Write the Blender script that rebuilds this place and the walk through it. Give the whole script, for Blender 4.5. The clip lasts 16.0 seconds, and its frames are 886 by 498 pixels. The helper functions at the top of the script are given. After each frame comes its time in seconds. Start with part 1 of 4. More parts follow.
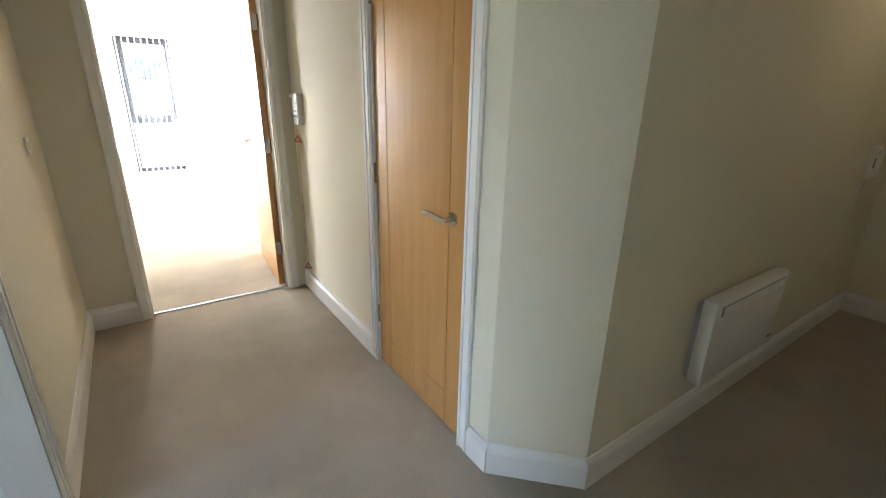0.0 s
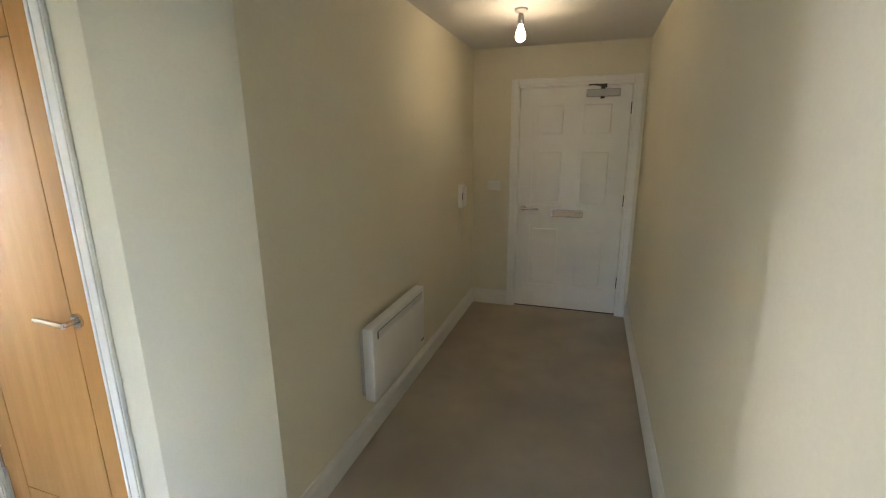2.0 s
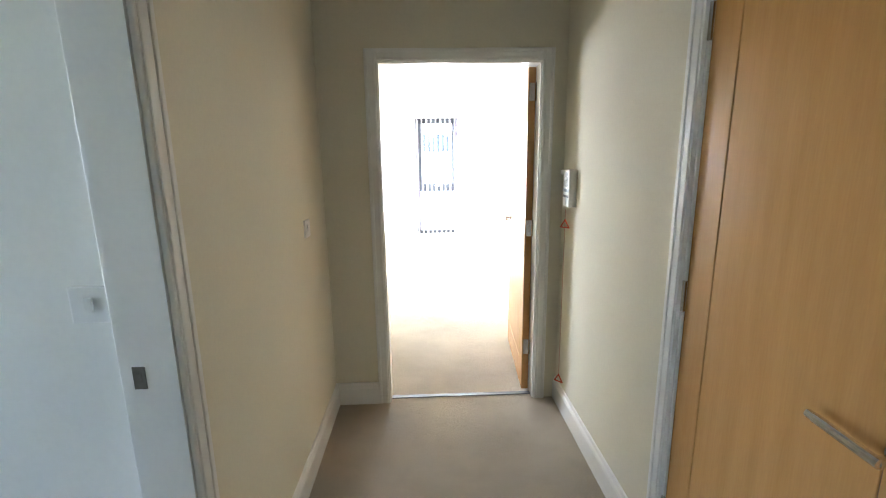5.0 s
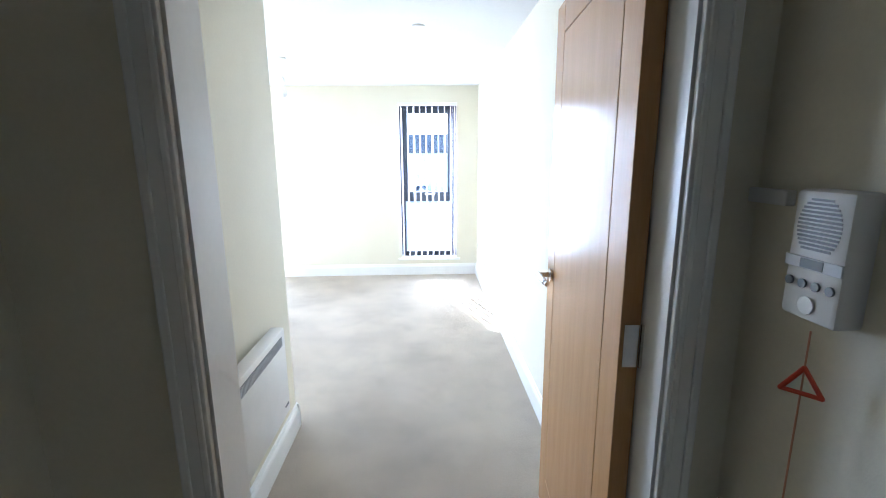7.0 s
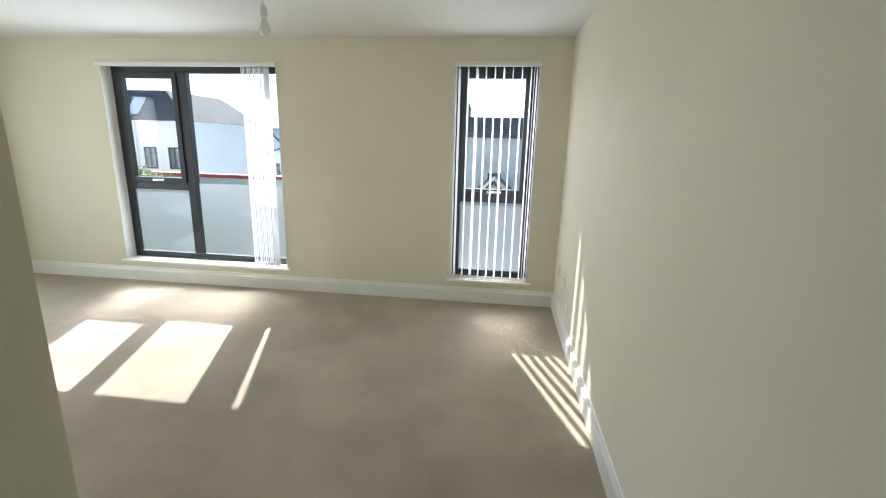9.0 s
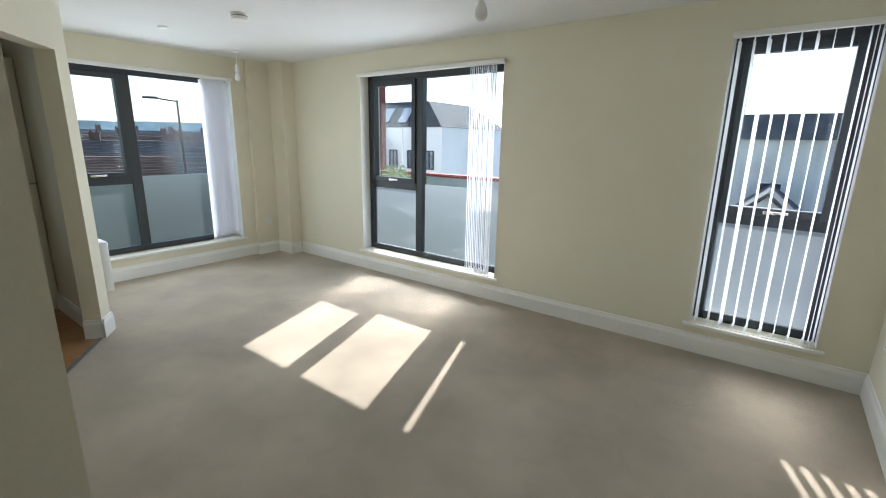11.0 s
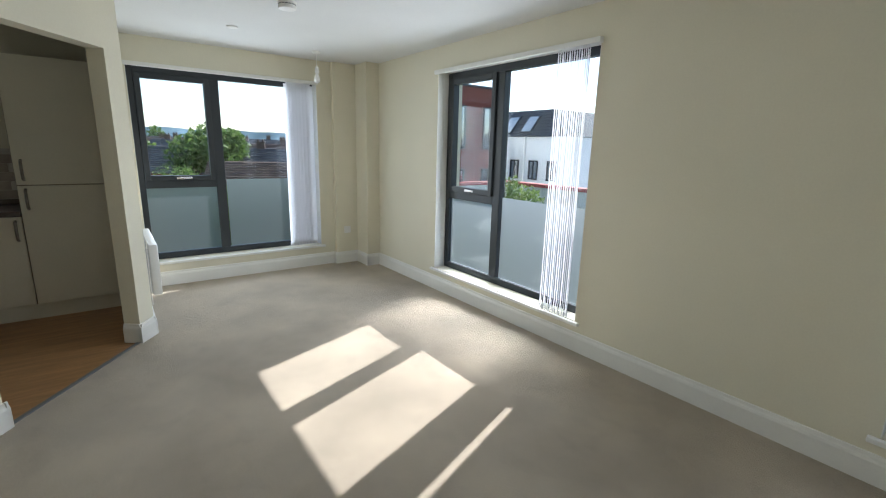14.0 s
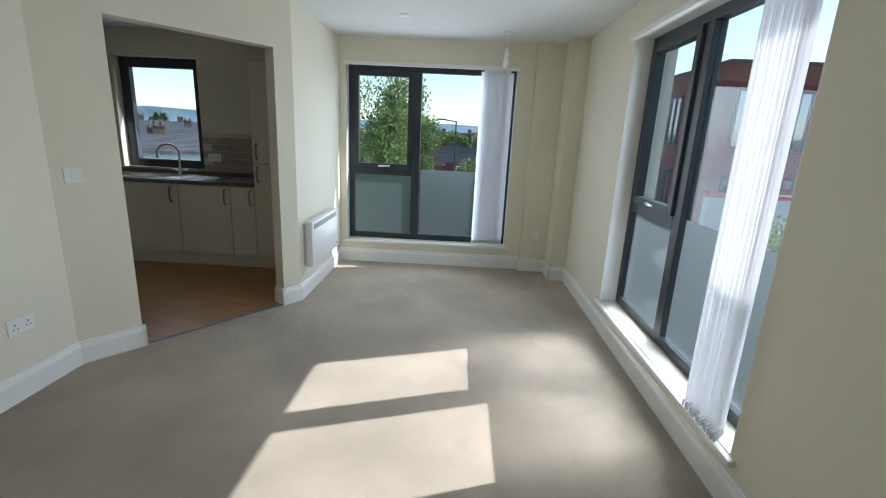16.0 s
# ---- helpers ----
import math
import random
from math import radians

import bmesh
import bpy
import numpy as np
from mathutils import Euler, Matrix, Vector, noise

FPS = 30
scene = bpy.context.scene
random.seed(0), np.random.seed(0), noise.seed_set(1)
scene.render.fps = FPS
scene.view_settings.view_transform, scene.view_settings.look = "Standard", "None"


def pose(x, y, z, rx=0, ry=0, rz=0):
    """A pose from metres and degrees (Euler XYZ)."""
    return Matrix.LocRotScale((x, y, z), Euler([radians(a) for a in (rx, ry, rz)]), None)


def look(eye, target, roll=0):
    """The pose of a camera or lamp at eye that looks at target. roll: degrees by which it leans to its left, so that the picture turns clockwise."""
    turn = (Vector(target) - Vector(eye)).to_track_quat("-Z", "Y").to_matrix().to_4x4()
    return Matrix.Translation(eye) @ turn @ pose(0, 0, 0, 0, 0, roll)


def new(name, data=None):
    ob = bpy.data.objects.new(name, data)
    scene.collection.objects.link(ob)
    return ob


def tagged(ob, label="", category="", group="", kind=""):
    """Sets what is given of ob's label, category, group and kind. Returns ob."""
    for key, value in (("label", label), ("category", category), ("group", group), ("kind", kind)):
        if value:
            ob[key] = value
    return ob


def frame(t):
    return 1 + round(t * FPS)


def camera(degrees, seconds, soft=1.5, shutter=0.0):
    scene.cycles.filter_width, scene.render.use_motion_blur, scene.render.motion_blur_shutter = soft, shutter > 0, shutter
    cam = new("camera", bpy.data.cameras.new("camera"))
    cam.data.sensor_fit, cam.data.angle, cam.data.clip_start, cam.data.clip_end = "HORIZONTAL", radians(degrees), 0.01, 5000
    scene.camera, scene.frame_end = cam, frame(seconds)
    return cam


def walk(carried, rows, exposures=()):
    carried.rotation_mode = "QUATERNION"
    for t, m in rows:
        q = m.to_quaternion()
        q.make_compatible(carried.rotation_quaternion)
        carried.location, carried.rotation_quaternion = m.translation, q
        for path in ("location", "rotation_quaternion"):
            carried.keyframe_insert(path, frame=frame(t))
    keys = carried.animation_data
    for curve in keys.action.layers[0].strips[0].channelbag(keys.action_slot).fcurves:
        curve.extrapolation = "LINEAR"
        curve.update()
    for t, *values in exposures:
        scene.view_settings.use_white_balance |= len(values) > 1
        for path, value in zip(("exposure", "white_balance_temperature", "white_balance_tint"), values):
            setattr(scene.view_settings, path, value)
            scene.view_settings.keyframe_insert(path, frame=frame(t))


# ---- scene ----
cam = camera(89.8, 16.0, soft=1.1)
PATH = [
    (0, (-1.013, -8.188, 1.47), (0.065, -6.638, 0.808), 1.2),
    (0.5, (-0.989, -8.344, 1.507), (0.533, -7.242, 0.823), 0.1),
    (1, (-0.998, -8.428, 1.526), (0.664, -7.535, 0.863), -0.6),
    (1.5, (-0.983, -8.476, 1.59), (0.832, -7.806, 1.083), -0.3),
    (2, (-0.977, -8.468, 1.599), (0.866, -7.855, 1.119), -0.5),
    (2.5, (-0.982, -8.446, 1.589), (0.82, -7.705, 1.134), -1.0),
    (3, (-0.968, -8.343, 1.533), (0.522, -7.073, 1.121), -1.9),
    (3.5, (-0.914, -8.223, 1.541), (0.01, -6.497, 1.13), -0.2),
    (4, (-0.888, -8.104, 1.542), (-0.465, -6.193, 1.131), 0.4),
    (4.5, (-0.871, -7.829, 1.531), (-0.711, -5.879, 1.117), -0.5),
    (4.7, (-0.862, -7.691, 1.53), (-0.78, -5.735, 1.121), -0.9),
    (6.8, (-0.634, -5.909, 1.542), (-0.573, -3.953, 1.128), -0.7),
    (7, (-0.653, -5.702, 1.5), (-0.581, -3.743, 1.1), -0.4),
    (7.5, (-0.677, -5.278, 1.51), (-0.61, -3.325, 1.084), -0.0),
    (8, (-0.648, -4.887, 1.517), (-0.597, -2.939, 1.065), 0.4),
    (8.5, (-0.539, -4.48, 1.5), (-0.624, -2.532, 1.054), 1.8),
    (9, (-0.553, -4.075, 1.491), (-0.792, -2.145, 1.025), 1.4),
    (9.5, (-0.588, -3.788, 1.472), (-1.126, -1.922, 0.994), 0.7),
    (10, (-0.561, -3.557, 1.447), (-1.574, -1.9, 0.967), 2.0),
    (10.2, (-0.612, -3.538, 1.473), (-1.683, -1.924, 0.976), 1.6),
    (12.5, (-0.629, -3.494, 1.459), (-1.836, -1.954, 1.042), 1.3),
    (13, (-0.646, -3.346, 1.436), (-1.894, -1.838, 1.024), 0.9),
    (13.5, (-0.657, -3.016, 1.448), (-2.088, -1.684, 1.027), 0.3),
    (14, (-0.763, -2.634, 1.433), (-2.322, -1.461, 0.994), 1.5),
    (14.5, (-0.82, -2.239, 1.431), (-2.445, -1.167, 0.97), 1.4),
    (15, (-0.851, -1.77, 1.457), (-2.658, -1.053, 0.986), 1.9),
    (15.5, (-0.991, -1.473, 1.411), (-2.874, -0.99, 0.941), 3.2),
    (16, (-1.035, -1.163, 1.43), (-2.972, -1.219, 0.937), 2.7),
]
EXPOSURES = [(0.0, 4.95, 6400, 16), (0.5, 4.7, 5800, 16), (1.0, 4.75, 6200, 16), (1.5, 5.5, 6600, 18), (2.5, 5.5, 6600, 18), (3.0, 4.7, 5800, 16), (3.5, 4.85, 6000, 14), (4.5, 4.9, 6100, 14), (6.8, 3.5, 5150, 14), (7.2, 3.1, 5050, 14), (7.5, 2.75, 5100, 13), (8.0, 2.25, 5900, 10), (8.5, 1.75, 6150, 10), (9.0, 1.4, 6250, 10), (10.0, 1.15, 6100, 10), (14.0, 0.95, 6000, 10), (16.0, 0.70, 5800, 10)]
walk(cam, [(t, look(eye, target, roll)) for t, eye, target, roll in PATH], EXPOSURES)

# ---- world and sun ----
SUN_DIR = Vector((-0.347, 1.0, 0.932)).normalized()
world = bpy.data.worlds.new("sky")
scene.world = world
world.use_nodes = True
wn = world.node_tree
sky = wn.nodes.new("ShaderNodeTexSky")
sky.sky_type = "NISHITA"
sky.sun_disc = False
sky.sun_elevation = math.asin(SUN_DIR.z)
sky.sun_rotation = math.atan2(SUN_DIR.x, SUN_DIR.y)
sky.dust_density = 0.6
wn.links.new(sky.outputs[0], wn.nodes["Background"].inputs[0])
wn.nodes["Background"].inputs[1].default_value = 0.15
sun = bpy.data.lights.new("sun", "SUN")
sun.energy, sun.angle, sun.color = 5.0, radians(0.55), (1.0, 0.965, 0.91)
new("sun", sun).matrix_world = look(SUN_DIR * 60, (0, 0, 0))


def area_lamp(name, m, w, h, watts, color, spread=180):
    d = bpy.data.lights.new(name, "AREA")
    d.shape, d.size, d.size_y, d.energy, d.color, d.spread = "RECTANGLE", w, h, watts, color, radians(spread)
    new(name, d).matrix_world = m


# daylight in the window opening of the side room
area_lamp("side_room_window_light", look((-4.22, -7.1, 1.3), (0, -7.1, 1.1)), 1.0, 1.6, 0.29, (0.45, 0.62, 1.0))
# sky light in the window openings of the living room and kitchen
SKYLIGHT = (0.90, 0.96, 1.0)
area_lamp("window_light_north", look((-3.52, 0.095, 1.18), (-3.52, -2, 1.17)), 1.6, 1.75, 11, SKYLIGHT, 150)
area_lamp("window_light_narrow", look((-0.62, 0.095, 1.18), (-0.62, -2, 1.17)), 0.6, 1.75, 4.5, SKYLIGHT, 150)
area_lamp("window_light_west", look((-6.025, -1.51, 1.18), (-4, -1.51, 1.17)), 1.6, 1.75, 11, SKYLIGHT, 150)
area_lamp("window_light_kitchen", look((-6.0, -4.45, 1.5), (-4, -4.45, 0.9)), 0.75, 0.95, 2.2, SKYLIGHT)
# sunlight scattered forward by the frosted film of the two sunny windows
for sx, sw, watts in ((-4.02, 0.60, 0.54), (-3.26, 0.62, 0.54), (-0.62, 0.50, 0.28)):
    for sz in (0.47, 0.82):
        c = Vector((sx, 0.07, sz))
        area_lamp("film_sunlight", look(c, c - SUN_DIR), sw, 0.25, watts, sun.color, 32)

# ---- materials ----


def material(name, color, rough=0.6, metal=0.0, var=0.06, scale=3.0, fine=60.0, bump=0.0, bscale=200.0, stretch=(1, 1, 1), dark=None, spec=0.5, piece=0.0):
    m = bpy.data.materials.new(name)
    m.use_nodes = True
    n, l = m.node_tree.nodes, m.node_tree.links
    b = n["Principled BSDF"]
    b.inputs["Roughness"].default_value, b.inputs["Metallic"].default_value = rough, metal
    b.inputs["Specular IOR Level"].default_value = spec
    tc, mp = n.new("ShaderNodeTexCoord"), n.new("ShaderNodeMapping")
    mp.inputs["Scale"].default_value = stretch
    l.new(tc.outputs["Object"], mp.inputs[0])
    a, c = n.new("ShaderNodeTexNoise"), n.new("ShaderNodeTexNoise")
    a.inputs["Scale"].default_value, c.inputs["Scale"].default_value = scale, fine
    a.inputs["Detail"].default_value = 5
    for x in (a, c):
        l.new(mp.outputs[0], x.inputs["Vector"])
    add = n.new("ShaderNodeMath")
    add.operation = "MULTIPLY_ADD"
    l.new(c.outputs[0], add.inputs[0])
    add.inputs[1].default_value = 0.45
    l.new(a.outputs[0], add.inputs[2])
    ramp = n.new("ShaderNodeMapRange")
    ramp.inputs["From Min"].default_value, ramp.inputs["From Max"].default_value = 0.5, 0.95
    l.new(add.outputs[0], ramp.inputs[0])
    mix = n.new("ShaderNodeMix")
    mix.data_type = "RGBA"
    lo = dark or tuple(v * (1 - 2 * var) for v in color)
    hi = tuple(min(1, v * (1 + var)) for v in color)
    mix.inputs[6].default_value, mix.inputs[7].default_value = (*lo, 1), (*hi, 1)
    l.new(ramp.outputs[0], mix.inputs[0])
    out = mix.outputs[2]
    if piece:
        info, hsv, mr = n.new("ShaderNodeObjectInfo"), n.new("ShaderNodeHueSaturation"), n.new("ShaderNodeMapRange")
        mr.inputs["To Min"].default_value, mr.inputs["To Max"].default_value = 1 - piece, 1 + piece
        l.new(info.outputs["Random"], mr.inputs[0])
        l.new(mr.outputs[0], hsv.inputs["Value"])
        l.new(out, hsv.inputs["Color"])
        out = hsv.outputs[0]
    l.new(out, b.inputs["Base Color"])
    if bump:
        bn, bt = n.new("ShaderNodeBump"), n.new("ShaderNodeTexNoise")
        bt.inputs["Scale"].default_value, bt.inputs["Detail"].default_value = bscale, 4
        l.new(mp.outputs[0], bt.inputs["Vector"])
        l.new(bt.outputs[0], bn.inputs["Height"])
        bn.inputs["Strength"].default_value, bn.inputs["Distance"].default_value = bump, 0.01
        l.new(bn.outputs[0], b.inputs["Normal"])
    return m


def glass_material(name):
    m = bpy.data.materials.new(name)
    m.use_nodes = True
    n, l = m.node_tree.nodes, m.node_tree.links
    n.remove(n["Principled BSDF"])
    t, g, x, f = n.new("ShaderNodeBsdfTransparent"), n.new("ShaderNodeBsdfGlossy"), n.new("ShaderNodeMixShader"), n.new("ShaderNodeLayerWeight")
    t.inputs[0].default_value = (0.96, 0.98, 0.975, 1)
    p, k = n.new("ShaderNodeMath"), n.new("ShaderNodeMath")
    p.operation, k.operation = "POWER", "MULTIPLY_ADD"
    p.inputs[1].default_value, k.inputs[1].default_value, k.inputs[2].default_value = 5.0, 0.9, 0.035
    g.inputs["Roughness"].default_value = 0.01
    l.new(f.outputs["Facing"], p.inputs[0])
    l.new(p.outputs[0], k.inputs[0])
    l.new(k.outputs[0], x.inputs[0])
    l.new(t.outputs[0], x.inputs[1])
    l.new(g.outputs[0], x.inputs[2])
    l.new(x.outputs[0], n["Material Output"].inputs[0])
    return m


def frosted_material(name):
    m = bpy.data.materials.new(name)
    m.use_nodes = True
    n, l = m.node_tree.nodes, m.node_tree.links
    n.remove(n["Principled BSDF"])
    t, r, y = n.new("ShaderNodeBsdfTranslucent"), n.new("ShaderNodeBsdfRefraction"), n.new("ShaderNodeMixShader")
    t.inputs[0].default_value = (0.17, 0.19, 0.20, 1)
    r.inputs["Color"].default_value = (0.66, 0.72, 0.75, 1)
    r.inputs["Roughness"].default_value = 0.6
    r.inputs["IOR"].default_value = 1.45
    y.inputs[0].default_value = 0.6
    l.new(t.outputs[0], y.inputs[1])
    l.new(r.outputs[0], y.inputs[2])
    l.new(y.outputs[0], n["Material Output"].inputs[0])
    return m


def slat_material(name):
    m = bpy.data.materials.new(name)
    m.use_nodes = True
    n, l = m.node_tree.nodes, m.node_tree.links
    n.remove(n["Principled BSDF"])
    d, t, x = n.new("ShaderNodeBsdfDiffuse"), n.new("ShaderNodeBsdfTranslucent"), n.new("ShaderNodeMixShader")
    tc, w, mx = n.new("ShaderNodeTexCoord"), n.new("ShaderNodeTexNoise"), n.new("ShaderNodeMix")
    mx.data_type = "RGBA"
    w.inputs["Scale"].default_value = 40
    mx.inputs[6].default_value, mx.inputs[7].default_value = (0.85, 0.85, 0.84, 1), (0.90, 0.90, 0.90, 1)
    l.new(tc.outputs["Object"], w.inputs["Vector"])
    l.new(w.outputs[0], mx.inputs[0])
    l.new(mx.outputs[2], d.inputs[0])
    t.inputs[0].default_value = (0.9, 0.9, 0.92, 1)
    x.inputs[0].default_value = 0.66
    l.new(d.outputs[0], x.inputs[1])
    l.new(t.outputs[0], x.inputs[2])
    l.new(x.outputs[0], n["Material Output"].inputs[0])
    return m


def carpet_material(name):
    m = material(name, (0.56, 0.478, 0.37), rough=0.95, var=0.13, scale=1.7, fine=150, bump=0.9, bscale=420, spec=0.1)
    n, l = m.node_tree.nodes, m.node_tree.links
    b = n["Principled BSDF"]
    src = b.inputs["Base Color"].links[0].from_socket
    tc, t, r, x = n.new("ShaderNodeTexCoord"), n.new("ShaderNodeTexNoise"), n.new("ShaderNodeMapRange"), n.new("ShaderNodeMix")
    x.data_type, x.blend_type = "RGBA", "MULTIPLY"
    t.inputs["Scale"].default_value, t.inputs["Detail"].default_value, t.inputs["Distortion"].default_value = 6.0, 7, 0.5
    l.new(tc.outputs["Object"], t.inputs["Vector"])
    r.inputs["From Min"].default_value, r.inputs["From Max"].default_value = 0.36, 0.46
    r.inputs["To Min"].default_value, r.inputs["To Max"].default_value = 0.95, 1.0
    l.new(t.outputs[0], r.inputs[0])
    l.new(src, x.inputs[6])
    l.new(r.outputs[0], x.inputs[7])
    x.inputs[0].default_value = 1
    l.new(x.outputs[2], b.inputs["Base Color"])
    b.inputs["Sheen Weight"].default_value = 0.15
    return m


def glow_material(name, color, strength):
    m = bpy.data.materials.new(name)
    m.use_nodes = True
    b = m.node_tree.nodes["Principled BSDF"]
    b.inputs["Base Color"].default_value = (0.9, 0.9, 0.88, 1)
    b.inputs["Emission Color"].default_value = (*color, 1)
    b.inputs["Emission Strength"].default_value = strength
    return m


M_WALL = material("cream_emulsion", (0.75, 0.706, 0.565), 0.75, var=0.025, scale=1.2, fine=90, bump=0.06, bscale=240)
M_CEIL = material("white_ceiling_emulsion", (0.74, 0.74, 0.73), 0.85, var=0.02, scale=1.5, bump=0.05)
M_TRIM = material("white_gloss_trim", (0.82, 0.81, 0.77), 0.32, var=0.02, scale=4, bump=0.02, bscale=60)
M_CARPET = carpet_material("beige_pile_carpet")
M_OAK = material("oak_veneer", (0.50, 0.262, 0.09), 0.26, var=0.06, scale=2.2, fine=22, bump=0.02, bscale=60, stretch=(10, 10, 0.7), dark=(0.455, 0.232, 0.075))
M_OAKEDGE = material("oak_groove", (0.16, 0.075, 0.03), 0.6)
M_LINO = material("wood_effect_vinyl", (0.43, 0.225, 0.09), 0.32, var=0.16, scale=2.5, fine=30, stretch=(10, 1, 1), bump=0.03, piece=0.1)
M_FRAME = material("anthracite_aluminium", (0.030, 0.036, 0.042), 0.42, var=0.04, scale=8, bump=0.02)
M_STEEL = material("satin_steel", (0.62, 0.60, 0.57), 0.25, metal=1.0, var=0.03, scale=30)
M_NICKEL = material("dull_nickel", (0.30, 0.28, 0.25), 0.35, metal=1.0, var=0.05, scale=30)
M_DARKMETAL = material("dark_metal", (0.05, 0.05, 0.05), 0.4, metal=0.6)
M_PLASTIC = material("white_plastic", (0.80, 0.79, 0.76), 0.38, var=0.015, scale=10)
M_GREYP = material("grey_plastic", (0.16, 0.17, 0.18), 0.45, var=0.03)
M_LIGHTGREY = material("pale_grey_plastic", (0.55, 0.56, 0.57), 0.45, var=0.02)
M_RED = material("red_plastic", (0.60, 0.06, 0.02), 0.4, var=0.03)
M_CAB = material("cream_cabinet", (0.74, 0.70, 0.58), 0.35, var=0.02, scale=3)
M_CARCASS = material("brown_carcass_board", (0.30, 0.26, 0.19), 0.6, var=0.04)
M_WORKTOP = material("grey_brown_worktop", (0.16, 0.135, 0.12), 0.35, var=0.2, scale=12, fine=180)
M_TILE = material("taupe_wall_tile", (0.40, 0.345, 0.30), 0.25, var=0.08, scale=6, piece=0.1)
M_GROUT = material("pale_grout", (0.60, 0.57, 0.52), 0.9)
M_GLASS = glass_material("window_glass")
M_FROST = frosted_material("frosted_film")
M_SLAT = slat_material("white_blind_fabric")
M_BULB = glow_material("lit_bulb", (1.0, 0.80, 0.50), 1.6)
M_BULBOFF = material("opal_bulb", (0.82, 0.82, 0.80), 0.2, var=0.01)
M_CHAIN = material("white_chain", (0.7, 0.7, 0.7), 0.4)

# ---- building helpers ----


def box(bm, x0, x1, y0, y1, z0, z1, bev=0.0, m=None):
    r = bmesh.ops.create_cube(bm, size=1)
    vs = r["verts"]
    mm = Matrix.Translation(((x0 + x1) / 2, (y0 + y1) / 2, (z0 + z1) / 2)) @ Matrix.Diagonal((abs(x1 - x0), abs(y1 - y0), abs(z1 - z0), 1))
    bmesh.ops.transform(bm, matrix=mm, verts=vs)
    if bev:
        es = list({e for v in vs for e in v.link_edges})
        g = bmesh.ops.bevel(bm, geom=es, offset=bev, segments=2, affect="EDGES", profile=0.5)
        vs = list({v for f in g["faces"] for v in f.verts} | {v for v in vs if v.is_valid})
    if m is not None:
        bmesh.ops.transform(bm, matrix=m, verts=vs)
    return vs


def cyl(bm, p0, p1, r0, r1=None, seg=16):
    p0, p1 = Vector(p0), Vector(p1)
    r = bmesh.ops.create_cone(bm, cap_ends=True, segments=seg, radius1=r0, radius2=r0 if r1 is None else r1, depth=(p1 - p0).length)
    q = (p1 - p0).to_track_quat("Z", "Y").to_matrix().to_4x4()
    bmesh.ops.transform(bm, matrix=Matrix.Translation((p0 + p1) / 2) @ q, verts=r["verts"])


def lathe(bm, prof, seg=20, at=(0, 0, 0)):
    rings = []
    for r, z in prof:
        rings.append([bm.verts.new((at[0] + r * math.cos(2 * math.pi * i / seg), at[1] + r * math.sin(2 * math.pi * i / seg), at[2] + z)) for i in range(seg)])
    for a, b in zip(rings, rings[1:]):
        for i in range(seg):
            bm.faces.new((a[i], a[(i + 1) % seg], b[(i + 1) % seg], b[i]))
    bm.faces.new(rings[0][::-1])
    bm.faces.new(rings[-1])


def extrude_profile(bm, prof, p0, p1, inward):
    """A profile of (depth, height) swept from p0 to p1, its depth along inward."""
    p0, p1, n = Vector((*p0, 0)), Vector((*p1, 0)), Vector((*inward, 0))
    a = [bm.verts.new(p0 + n * d + Vector((0, 0, z))) for d, z in prof]
    b = [bm.verts.new(p1 + n * d + Vector((0, 0, z))) for d, z in prof]
    k = len(prof)
    for i in range(k):
        bm.faces.new((a[i], a[(i + 1) % k], b[(i + 1) % k], b[i]))
    bm.faces.new(a[::-1])
    bm.faces.new(b)


def tube(bm, pts, r, seg=8):
    for a, b in zip(pts, pts[1:]):
        cyl(bm, a, b, r, seg=seg)
    for p in pts[1:-1]:
        bmesh.ops.create_uvsphere(bm, u_segments=seg, v_segments=6, radius=r, matrix=Matrix.Translation(p))


def finish(bm, name, mat, smooth=False):
    bmesh.ops.recalc_face_normals(bm, faces=bm.faces)
    me = bpy.data.meshes.new(name)
    bm.to_mesh(me)
    bm.free()
    me.materials.append(mat)
    if smooth:
        for p in me.polygons:
            p.use_smooth = True
        me.set_sharp_from_angle(angle=radians(40))
    return me


def part(name, bm, mat, parent=None, label="", smooth=False):
    ob = new(name, finish(bm, name, mat, smooth))
    if parent is not None:
        ob.parent = parent
    return tagged(ob, label)


def structure(name, bm, mat, label="", category="", smooth=False):
    return tagged(part(name, bm, mat, None, "", smooth), label, category, kind="structure")


def thing(name, m, label, category, group="", kind=""):
    e = new(name)
    e.empty_display_size = 0.1
    e.matrix_basis = m
    return tagged(e, label, category, group, kind)


def cells(bm, u0, u1, h, openings, put):
    """Boxes that fill a wall from u0 to u1 up to h round its openings (ua, ub, za, zb)."""
    us = sorted({u0, u1, *[o[0] for o in openings], *[o[1] for o in openings]})
    for a, b in zip(us, us[1:]):
        op = [o for o in openings if o[0] <= a + 1e-6 and o[1] >= b - 1e-6]
        if not op:
            put(a, b, 0, h)
        else:
            o = op[0]
            if o[2] > 0:
                put(a, b, 0, o[2])
            if o[3] < h:
                put(a, b, o[3], h)


